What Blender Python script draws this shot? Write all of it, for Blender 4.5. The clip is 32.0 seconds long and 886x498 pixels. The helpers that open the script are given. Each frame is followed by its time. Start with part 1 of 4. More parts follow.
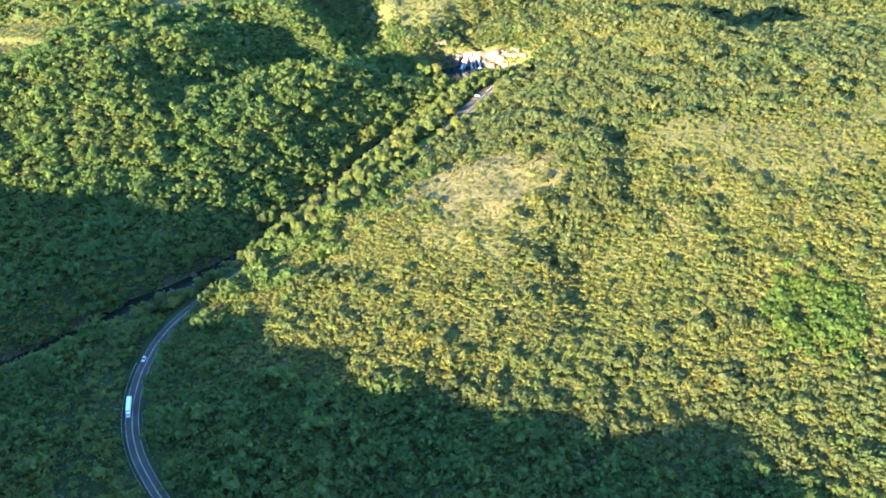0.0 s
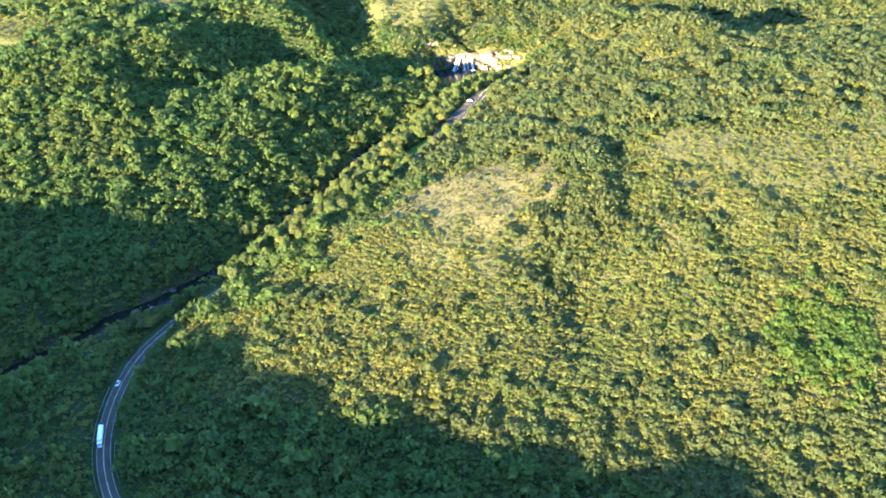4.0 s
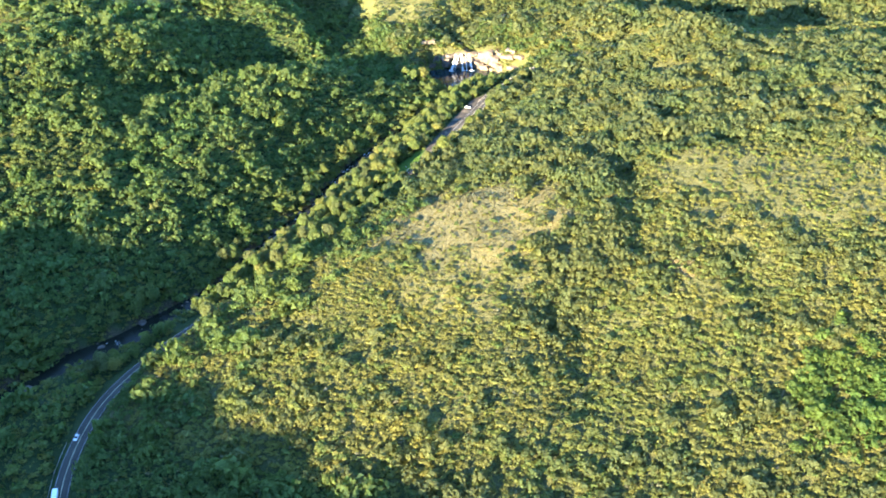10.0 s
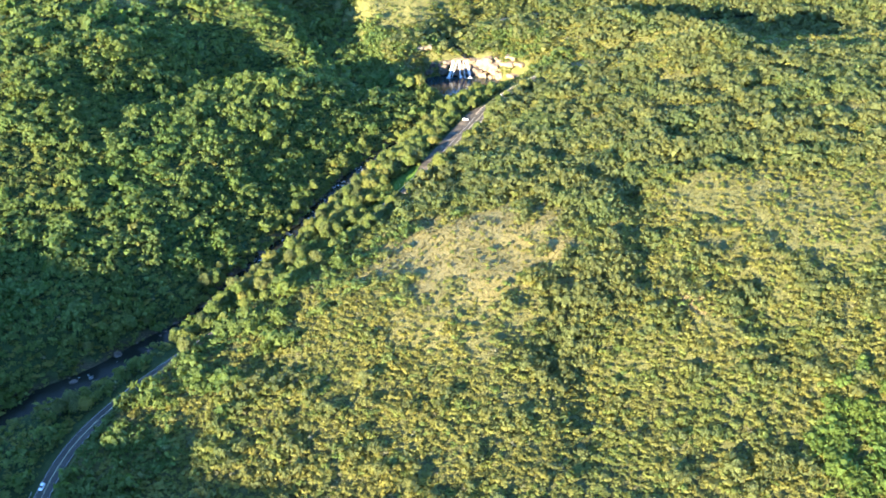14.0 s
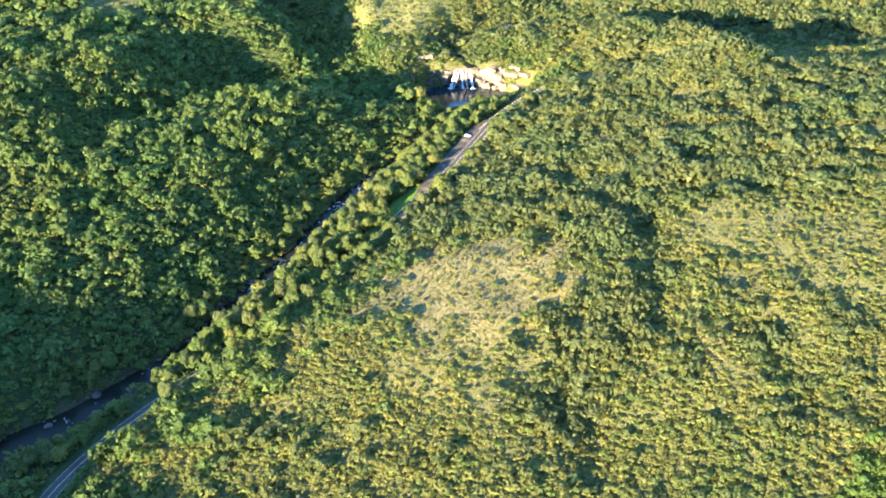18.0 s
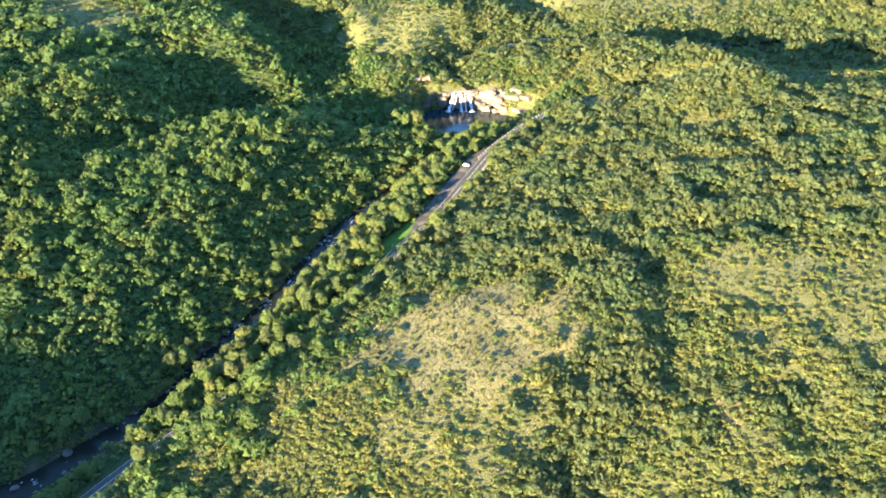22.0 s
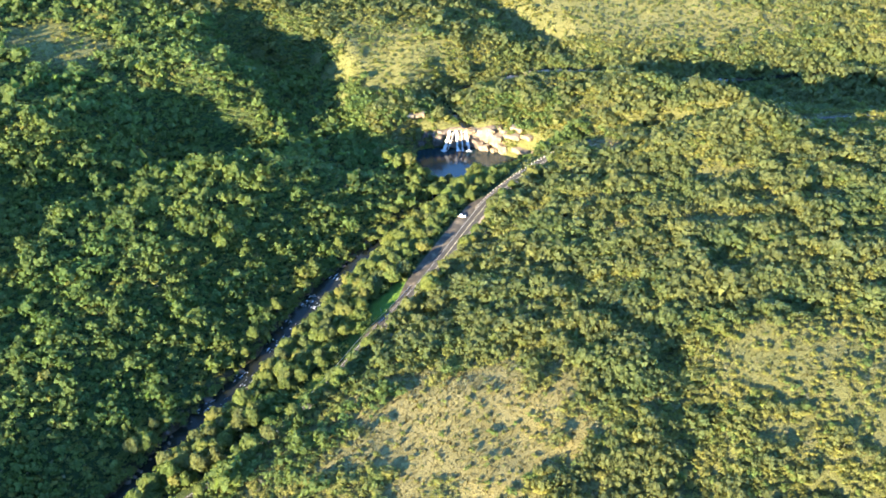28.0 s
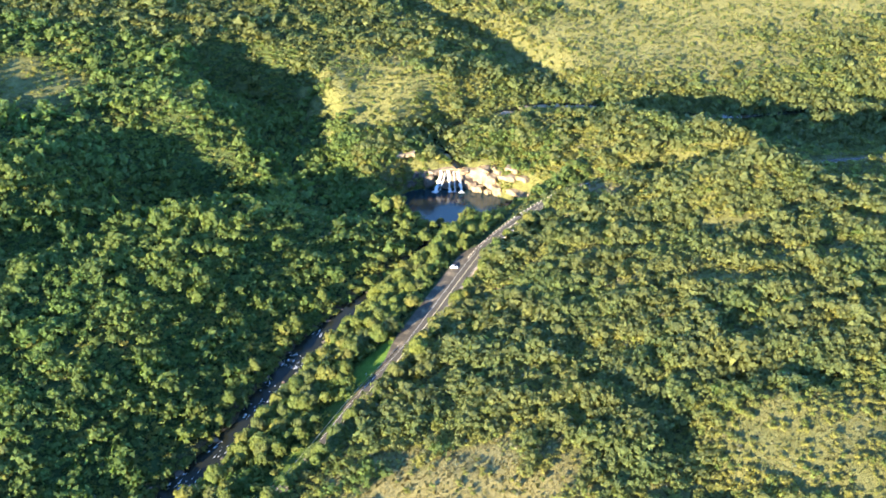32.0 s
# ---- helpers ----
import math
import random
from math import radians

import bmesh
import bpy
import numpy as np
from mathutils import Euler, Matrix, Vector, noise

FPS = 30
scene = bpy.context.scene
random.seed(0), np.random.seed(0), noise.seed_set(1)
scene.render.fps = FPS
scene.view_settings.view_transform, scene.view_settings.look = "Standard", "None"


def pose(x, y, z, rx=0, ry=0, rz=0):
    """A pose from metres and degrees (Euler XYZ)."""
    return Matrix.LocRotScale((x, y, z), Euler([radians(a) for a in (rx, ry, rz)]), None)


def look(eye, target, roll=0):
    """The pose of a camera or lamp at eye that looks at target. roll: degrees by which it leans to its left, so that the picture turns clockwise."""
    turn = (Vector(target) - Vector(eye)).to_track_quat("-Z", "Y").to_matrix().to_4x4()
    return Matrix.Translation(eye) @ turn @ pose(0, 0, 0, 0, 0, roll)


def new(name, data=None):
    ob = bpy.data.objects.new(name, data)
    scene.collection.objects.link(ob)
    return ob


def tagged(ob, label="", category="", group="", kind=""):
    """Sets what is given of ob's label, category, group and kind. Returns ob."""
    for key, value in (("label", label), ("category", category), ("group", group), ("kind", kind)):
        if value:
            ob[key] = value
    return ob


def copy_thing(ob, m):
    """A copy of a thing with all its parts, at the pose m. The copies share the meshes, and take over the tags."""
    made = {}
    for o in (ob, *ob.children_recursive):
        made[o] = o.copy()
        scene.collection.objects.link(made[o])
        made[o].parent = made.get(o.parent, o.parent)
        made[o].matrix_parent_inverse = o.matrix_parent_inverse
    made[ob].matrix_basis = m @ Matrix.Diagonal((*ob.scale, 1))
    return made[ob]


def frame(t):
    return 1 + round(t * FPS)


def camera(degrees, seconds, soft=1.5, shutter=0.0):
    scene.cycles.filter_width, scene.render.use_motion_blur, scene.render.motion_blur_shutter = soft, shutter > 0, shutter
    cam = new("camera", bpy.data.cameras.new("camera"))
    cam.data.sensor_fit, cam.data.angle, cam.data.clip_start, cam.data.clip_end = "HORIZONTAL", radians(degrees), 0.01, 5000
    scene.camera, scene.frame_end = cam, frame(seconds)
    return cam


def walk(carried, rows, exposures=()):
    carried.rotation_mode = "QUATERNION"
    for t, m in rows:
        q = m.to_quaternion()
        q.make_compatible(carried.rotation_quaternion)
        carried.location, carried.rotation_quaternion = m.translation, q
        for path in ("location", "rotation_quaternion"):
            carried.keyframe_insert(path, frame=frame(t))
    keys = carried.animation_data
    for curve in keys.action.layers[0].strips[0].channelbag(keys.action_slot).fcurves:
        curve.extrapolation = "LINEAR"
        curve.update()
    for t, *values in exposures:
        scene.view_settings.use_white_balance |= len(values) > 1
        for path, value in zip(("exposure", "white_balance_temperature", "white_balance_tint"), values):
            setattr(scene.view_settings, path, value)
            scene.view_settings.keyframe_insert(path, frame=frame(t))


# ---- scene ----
EXPOSURE = 3.38
cam = camera(44.00, 32.0, 1.75)
# seconds, place, heading, pitch and roll in degrees
PATH = [
    (0, 0.00, -10.01, 312.28, 0.000, -27.827, -1.369),
    (0.5, 0.26, -6.62, 312.21, -0.082, -27.864, -1.287),
    (1, 0.53, -3.18, 312.18, -0.167, -27.871, -1.199),
    (1.5, 0.79, 0.36, 312.22, -0.219, -27.955, -1.148),
    (2, 1.04, 4.06, 312.32, -0.227, -28.051, -1.125),
    (2.5, 1.26, 7.96, 312.47, -0.236, -28.185, -1.085),
    (3, 1.48, 12.08, 312.65, -0.324, -28.204, -0.993),
    (3.5, 1.69, 16.36, 312.86, -0.386, -28.273, -0.921),
    (5.5, 2.66, 36.51, 313.86, -0.405, -28.971, -0.820),
    (6, 2.87, 41.73, 314.16, -0.288, -29.278, -0.895),
    (6.5, 3.11, 46.91, 314.47, -0.262, -29.460, -0.892),
    (7, 3.38, 52.03, 314.80, -0.242, -29.627, -0.862),
    (7.5, 3.68, 57.06, 315.12, -0.286, -29.684, -0.775),
    (8, 3.96, 62.09, 315.42, -0.346, -29.703, -0.682),
    (8.5, 4.22, 67.15, 315.69, -0.374, -29.733, -0.600),
    (9, 4.46, 72.26, 315.93, -0.388, -29.832, -0.557),
    (9.5, 4.70, 77.41, 316.18, -0.442, -29.853, -0.483),
    (10, 4.92, 82.58, 316.45, -0.517, -29.864, -0.364),
    (10.5, 5.13, 87.74, 316.72, -0.556, -29.966, -0.271),
    (11, 5.32, 92.90, 316.95, -0.558, -30.082, -0.226),
    (11.5, 5.49, 98.02, 317.13, -0.571, -30.224, -0.196),
    (12, 5.68, 103.12, 317.28, -0.578, -30.388, -0.142),
    (12.5, 5.89, 108.20, 317.41, -0.626, -30.440, -0.078),
    (13, 6.13, 113.29, 317.54, -0.701, -30.389, 0.016),
    (13.5, 6.37, 118.39, 317.66, -0.725, -30.436, 0.108),
    (15.5, 7.11, 139.14, 318.21, -0.577, -30.893, 0.127),
    (16, 7.33, 144.27, 318.31, -0.585, -30.924, 0.159),
    (16.5, 7.55, 149.40, 318.40, -0.587, -31.023, 0.169),
    (17, 7.75, 154.55, 318.48, -0.548, -31.122, 0.175),
    (17.5, 7.94, 159.67, 318.58, -0.529, -31.180, 0.189),
    (18, 8.13, 164.77, 318.72, -0.525, -31.133, 0.221),
    (18.5, 8.31, 169.85, 318.87, -0.504, -31.107, 0.226),
    (19, 8.47, 174.91, 319.03, -0.455, -31.166, 0.207),
    (19.5, 8.67, 179.96, 319.21, -0.478, -31.110, 0.228),
    (20, 8.88, 185.02, 319.38, -0.520, -31.033, 0.285),
    (20.5, 9.11, 190.11, 319.53, -0.536, -31.036, 0.354),
    (21, 9.32, 195.27, 319.69, -0.550, -31.070, 0.420),
    (21.5, 9.52, 200.46, 319.87, -0.603, -31.075, 0.470),
    (22, 9.69, 205.64, 320.06, -0.585, -31.202, 0.463),
    (22.5, 9.86, 210.81, 320.25, -0.555, -31.329, 0.450),
    (23, 10.04, 215.96, 320.42, -0.579, -31.409, 0.460),
    (23.5, 10.20, 221.13, 320.53, -0.556, -31.504, 0.465),
    (24, 10.38, 226.31, 320.60, -0.593, -31.525, 0.503),
    (24.5, 10.55, 231.51, 320.65, -0.556, -31.634, 0.493),
    (25, 10.75, 236.71, 320.69, -0.555, -31.711, 0.516),
    (25.5, 10.99, 241.88, 320.76, -0.584, -31.657, 0.557),
    (27.5, 12.04, 262.17, 321.27, -0.687, -31.408, 0.743),
    (28, 12.23, 267.40, 321.35, -0.722, -31.237, 0.800),
    (28.5, 12.42, 272.66, 321.41, -0.759, -31.190, 0.851),
    (29, 12.61, 277.96, 321.45, -0.780, -31.199, 0.863),
    (29.5, 12.82, 283.28, 321.50, -0.766, -31.287, 0.871),
    (30, 13.09, 288.59, 321.57, -0.835, -31.096, 0.939),
    (30.5, 13.39, 293.89, 321.68, -0.886, -30.922, 1.009),
    (31, 13.70, 299.18, 321.82, -0.943, -30.821, 1.044),
    (31.5, 14.00, 304.49, 322.00, -0.998, -30.766, 1.077),
    (32, 14.30, 309.83, 322.21, -1.071, -30.699, 1.116),
]
walk(cam, [(t, pose(x, y, z, 90 + p, 0, h) @ pose(0, 0, 0, 0, 0, r)) for t, x, y, z, h, p, r in PATH], [(0.0, EXPOSURE + 0.19), (12.0, EXPOSURE + 0.12), (24.0, EXPOSURE), (32.0, EXPOSURE - 0.10)])

# ---- lie of the land ----
RIVER = [(-420, 400, -16), (-300, 440, -14), (-234, 487, -12.5), (-205, 517, -12), (-186, 537, -11.5), (-163, 554, -11), (-140, 580, -10.5),
         (-114, 610, -9.5), (-100, 641, -8.8), (-84, 672, -8), (-69, 699, -6.6), (-55, 738, -5), (-45, 757, -4.2), (-33, 778, -3),
         (-17, 805, -2), (0, 826, -1.2), (10, 848, -0.6), (20, 872, -0.2), (28, 892, 0)]
UPSTREAM = [(36, 931, 13), (27, 947, 14.5), (20, 964, 16), (30, 985, 18), (66, 1003, 19.5), (91, 1015, 20), (134, 1013, 20.5), (186, 1001, 21), (223, 995, 21.5),
            (286, 1008, 22.5), (333, 1020, 23), (460, 1045, 25), (700, 1080, 30)]
ROAD = [(40, 262, -14), (-60, 310, -11), (-112, 346, -8.6), (-132.5, 376, -7.7), (-145.5, 399, -6.6), (-153.5, 424, -5.4), (-157, 455, -3.7), (-154, 489, -2),
        (-143.5, 516, -0.6), (-122, 549, 1.6), (-92, 584, 3.8), (-60, 619, 5.8), (-41, 647, 7.4), (-28, 672, 9), (-12.5, 704, 10.9), (0, 724.5, 12),
        (9, 742, 13), (21.5, 770, 14.6), (37, 804, 16.6), (45.5, 822, 17.7), (59, 842, 18.9), (76.5, 863, 20.2), (92, 878, 21.1),
        (106, 889, 21.9), (131, 897, 23), (170, 901, 27), (215, 898, 32), (250, 898.5, 35), (292, 903, 36), (340, 905, 37), (430, 915, 38), (700, 960, 44)]
GULLY = [(-106, 990, 29), (-86, 986, 23), (-75, 962, 18), (-67, 938, 14), (-52, 908, 12), (-38, 884, 9)]
VALE = [(196, 984, 19), (222, 972, 17), (250, 960, 16), (300, 955, 16), (380, 965, 18), (560, 990, 24)]
POOL = (30.0, 905.5, 33.0, 20.5)
POND = (362.0, 1055.0, 4.5, 18.0, 32.0)
GX0, GY0, GS = -550.0, 200.0, 130.0
SWELLS = np.array((
    (-32, -27, -25, -28, -33, -34, -31, -26, -18), (-10, -14, -15, -12, -12, -15, -9, -1, 10),
    (15, 1, -9, 1, 24, 12, 15, 27, 37), (42, 28, 11, -3, 35, 58, 58, 58, 55),
    (67, 67, 71, 30, -1, 46, 65, 68, 62), (88, 83, 77, 46, 9, 31, 53, 58, 58),
    (103, 93, 84, 68, 30, 20, 21, 35, 52), (115, 105, 95, 79, 57, 42, 33, 44, 60),
    (124, 115, 105, 93, 84, 79, 75, 76, 78), (131, 123, 115, 108, 106, 105, 104, 101, 99),
    (135, 131, 127, 124, 125, 126, 125, 123, 120), (139, 139, 139, 141, 143, 145, 146, 145, 143)), float)
# knolls and hollows: place, height, reach
KNOLLS = [(-22, 952, -9, 24), (-54, 992, 5, 18), (12, 1012, 8, 30), (10, 1030, 3, 44), (-14, 934, 2, 20), (-200, 822, 10, 26), (-74, 826, 8, 32), (196, 930, 9, 24), (200, 862, 12, 24), (150, 945, 16, 28), (74, 922, -8, 20), (58, 944, -7, 18), (-176, 690, -4, 44), (-96, 780, 4, 40), (-230, 778, 7, 50),
          (36, 573, 1, 42), (95, 503, -8, 38), (-21, 560, 3, 36), (165, 650, 4, 20), (-128, 920, 13, 26), (40, 780, -3, 30)]
# creases in the slopes: course, depth, reach
CREASES = [([(165, 836, 0), (190, 838, 0), (206, 840, 0)], -13, 22), ([(240, 868, 0), (300, 870, 0), (430, 878, 0)], 5.5, 26), ([(-204, 766, 0), (-180, 796, 0), (-150, 838, 0), (-128, 866, 0), (-100, 886, 0)], 13, 24), ([(-140, 862, 0), (-100, 886, 0)], 9, 22), ([(-124, 892, 0), (-84, 878, 0)], 9, 17),
           ([(10, 1130, 0), (60, 1095, 0), (97, 1057, 0), (112, 1034, 0)], 13, 20),
           ([(98, 672, 0), (113, 640, 0), (119, 605, 0), (108, 572, 0)], 4.5, 12), ([(45, 760, 0), (70, 725, 0), (92, 690, 0)], 3.2, 14), ([(140, 668, 0), (158, 666, 0), (174, 662, 0)], 6.5, 12),
           ([(84, 834, 0), (122, 826, 0)], 5.5, 12), ([(150, 560, 0), (165, 520, 0)], 4, 12), ([(60, 530, 0), (75, 500, 0), (70, 470, 0)], 5, 13)]
SUN_WAY = (0.63, 0.777)
SUN_HIGH = 12.3


def smooth(a, b, v):
    k = np.clip((v - a) / (b - a), 0.0, 1.0)
    return k * k * (3 - 2 * k)


def along(line, x, y):
    """Distance from a course, side (right is positive), height and length along it, for arrays of places."""
    best = np.full(x.shape, 1e9)
    side, high, run = np.zeros(x.shape), np.zeros(x.shape), np.zeros(x.shape)
    done = 0.0
    for (x0, y0, z0), (x1, y1, z1) in zip(line, line[1:]):
        dx, dy = x1 - x0, y1 - y0
        n = math.hypot(dx, dy)
        k = np.clip(((x - x0) * dx + (y - y0) * dy) / (n * n), 0, 1)
        d = np.hypot(x - x0 - k * dx, y - y0 - k * dy)
        near = d < best
        best = np.where(near, d, best)
        side = np.where(near, np.sign((x - x0) * dy - (y - y0) * dx), side)
        high = np.where(near, z0 + k * (z1 - z0), high)
        run = np.where(near, done + k * n, run)
        done += n
    return best, side, high, run


def spline(v):
    return [(1 - v) ** 3 / 6, (3 * v ** 3 - 6 * v ** 2 + 4) / 6, (-3 * v ** 3 + 3 * v ** 2 + 3 * v + 1) / 6, v ** 3 / 6]


def swell(x, y):
    u, v = np.clip((x - GX0) / GS, 1.0, 6.999), np.clip((y - GY0) / GS, 1.0, 9.999)
    i, j = np.floor(u).astype(int), np.floor(v).astype(int)
    bu, bv = spline(u - i), spline(v - j)
    z = np.zeros(x.shape)
    for a in range(4):
        for b in range(4):
            z += bu[a] * bv[b] * SWELLS[j + b - 1, i + a - 1]
    return z


def rough(x, y, size, seed=0.0):
    """Soft waves of about that size, between -1 and 1."""
    z = np.zeros(x.shape)
    for k in range(7):
        a = 2.399 * k + seed
        f = (0.75 + 0.13 * k) * 2 * math.pi / size
        z += np.sin(f * (x * math.cos(a) + y * math.sin(a)) + 1.7 * k + 3 * seed + 1.3 * np.sin(0.37 * f * (x * math.sin(a) - y * math.cos(a)) + k))
    return z / 3.2


def pool_gap(x, y):
    px, py, rx, ry = POOL
    a = np.arctan2((y - py) / ry, (x - px) / rx)
    r = np.hypot((x - px) / rx, (y - py) / ry)
    return (r - 1 - 0.10 * np.sin(3 * a + 0.6) - 0.06 * np.sin(7 * a)) * 27


def ground_z(x, y):
    x, y = np.asarray(x, float), np.asarray(y, float)
    z = swell(x, y)
    for kx, ky, kh, kr in KNOLLS:
        z += kh * np.exp(-((x - kx) ** 2 + (y - ky) ** 2) / (kr * kr))
    for line, deep, reach in CREASES:
        z -= deep * np.exp(-(along(line, x, y)[0] / reach) ** 2)
    z += 0.7 * rough(x, y, 60.0, 1.0) + 0.14 * rough(x, y, 17.0, 2.0)
    for line, inner, outer in ((RIVER, 8.5, 28.0), (UPSTREAM, 6.0, 34.0)):
        d, side, high, run = along(line, x, y)
        d = d + 1.5 * rough(x, y, 22.0, 4.0)
        if line is RIVER:
            inner, outer = 6.6 - 2.0 * smooth(560, 620, run) + 2.2 * np.exp(-((run - 290) / 50) ** 2) - 3.5 * smooth(178, 200, -x), np.where(side < 0, 34.0 + 28.0 * smooth(570, 650, y), 27.0)
        w = 1 - smooth(inner, outer, d)
        if line is RIVER:
            flat = 1 - np.clip((d - inner) / (outer - inner), 0, 1)
            w = np.where(side < 0, flat + (w - flat) * 0.25, w)
        z = z + (high - 0.9 + 2.2 * smooth(inner, inner + 5, d) - z) * w
    for line, inner, outer in ((GULLY, 13.0, 44.0), (VALE, 24.0, 56.0)):
        d, side, high, run = along(line, x, y)
        w = 1 - smooth(inner, outer, d + 2 * rough(x, y, 22.0, 4.0))
        z = z + np.minimum(high - z, 0) * w
    d, side, high, run = along(ROAD, x, y)
    left = (side < 0) * smooth(490, 510, y) * (1 - smooth(866, 900, y)) * (1 - smooth(70, 100, x))
    cap = high - 0.10 * d + 90 * smooth(38, 75, d)
    z = z + np.minimum(cap - z, 0) * left
    gap = pool_gap(x, y)
    cliff = smooth(906, 925, y) * smooth(2, 12, x) * (1 - smooth(58, 70, x))
    shore = 24 * smooth(34, 50, x) * (1 - smooth(906, 918, y))
    w = 1 - smooth(-1.0, 13.0 - 8.0 * cliff + shore, gap)
    z = z + (-1.2 - z) * w
    w = smooth(-4, 3, x) * (1 - smooth(56, 66, x)) * smooth(898, 906, y) * (1 - smooth(929.5, 935, y))
    z = z + (-1.5 - z) * w
    w = 1 - smooth(6.5, np.where(side < 0, 16.0, 12.0), d)
    z = z + (high - 0.12 - z) * w
    r = np.hypot((x - POND[0]) / POND[2], (y - POND[1]) / POND[3])
    z = z + (POND[4] - 0.6 - z) * (1 - smooth(1.1, 2.2, r))
    # the ridge behind, whose shadow lies over the near valley
    c, s = SUN_WAY
    u, v = s * x - c * y, c * x + s * y
    top = np.interp(u, RIDGE_AT, RIDGE_TOP) + 2.5 * np.sin(u / 9.0) + 2.0 * np.sin(u / 23.0 + 1)
    w = np.exp(-((v + 60) / 95.0) ** 2)
    z = z + np.maximum(top - z, 0) * w
    far = np.hypot(x - 30, y - 800)
    z = z + 90 * smooth(700, 2200, far) * (1 + 0.5 * rough(x, y, 900.0, 5.0))
    return z


RIDGE_AT = (-1338, -838, -718, -638, -583, -555, -528, -510, -491, -412, -380, -378, -345, -320, -311, -296, -266, -236, -205, -177, -141, -111, -61, 19, 319, 789)
RIDGE_TOP = (244, 179, 147, 125, 112, 109, 112.5, 110, 104, 87, 94, 92, 96, 93, 91, 91, 91, 95, 95, 98, 97, 92, 73, 51, 20, 10)

# ---- light ----
SUN_ROLL = math.atan2(-SUN_WAY[0], -SUN_WAY[1])
world = bpy.data.worlds.new("sky")
scene.world = world
world.use_nodes = True
wn = world.node_tree.nodes
sky = wn.new("ShaderNodeTexSky")
sky.sky_type, sky.sun_disc = "NISHITA", False
sky.sun_elevation, sky.sun_rotation = radians(SUN_HIGH), SUN_ROLL
sky.air_density, sky.dust_density, sky.ozone_density, sky.altitude = 1.0, 0.0, 5.0, 600
world.node_tree.links.new(sky.outputs[0], wn["Background"].inputs[0])
wn["Background"].inputs[1].default_value = 0.128
sun = new("sun", bpy.data.lights.new("sun", "SUN"))
sun.data.energy, sun.data.angle, sun.data.color = 5.0, radians(0.55), (1.0, 0.80, 0.505)
e = radians(SUN_HIGH)
sun.matrix_world = look((0, 0, 600), (SUN_WAY[0] * math.cos(e), SUN_WAY[1] * math.cos(e), 600 - math.sin(e)))

# ---- materials ----


def material(name, rough_=0.7, metal=0.0):
    m = bpy.data.materials.new(name)
    m.use_nodes = True
    b = m.node_tree.nodes["Principled BSDF"]
    b.inputs["Roughness"].default_value, b.inputs["Metallic"].default_value = rough_, metal
    b.inputs["Specular IOR Level"].default_value = 0.25
    return m, m.node_tree.nodes, m.node_tree.links, b


def ramp_node(nodes, stops):
    r = nodes.new("ShaderNodeValToRGB")
    while len(r.color_ramp.elements) < len(stops):
        r.color_ramp.elements.new(0.5)
    for el, (at, c) in zip(r.color_ramp.elements, stops):
        el.position, el.color = at, (*c, 1)
    return r


def noise_node(nodes, links, size, detail=4.0, roughness=0.6):
    """Noise with features of about that many metres."""
    g = nodes.new("ShaderNodeNewGeometry")
    n = nodes.new("ShaderNodeTexNoise")
    n.inputs["Scale"].default_value, n.inputs["Detail"].default_value, n.inputs["Roughness"].default_value = 1.0 / size, detail, roughness
    links.new(g.outputs["Position"], n.inputs["Vector"])
    return n


def blend(nodes, links, kind, fac, a, b):
    m = nodes.new("ShaderNodeMix")
    m.data_type, m.blend_type = "RGBA", kind
    for socket, v in ((m.inputs[0], fac), (m.inputs[6], a), (m.inputs[7], b)):
        if isinstance(v, (int, float)):
            socket.default_value = v
        elif isinstance(v, tuple):
            socket.default_value = (*v, 1)
        else:
            links.new(v, socket)
    return m.outputs[2]


def plain(name, stops, size=1.0, rough_=0.7, metal=0.0, bump=0.0, fine=None):
    """A surface whose colour wanders over the stops, at two scales, with relief."""
    m, nodes, links, b = material(name, rough_, metal)
    n = noise_node(nodes, links, size)
    r = ramp_node(nodes, stops)
    links.new(n.outputs["Fac"], r.inputs[0])
    n2 = noise_node(nodes, links, fine or size / 7)
    r2 = ramp_node(nodes, ((0.3, (0.72, 0.72, 0.72)), (0.7, (1.15, 1.15, 1.15))))
    links.new(n2.outputs["Fac"], r2.inputs[0])
    links.new(blend(nodes, links, "MULTIPLY", 1.0, r.outputs[0], r2.outputs[0]), b.inputs["Base Color"])
    if bump:
        bm_ = nodes.new("ShaderNodeBump")
        bm_.inputs["Strength"].default_value, bm_.inputs["Distance"].default_value = 0.8, bump
        links.new(n2.outputs["Fac"], bm_.inputs["Height"])
        links.new(bm_.outputs[0], b.inputs["Normal"])
    return m


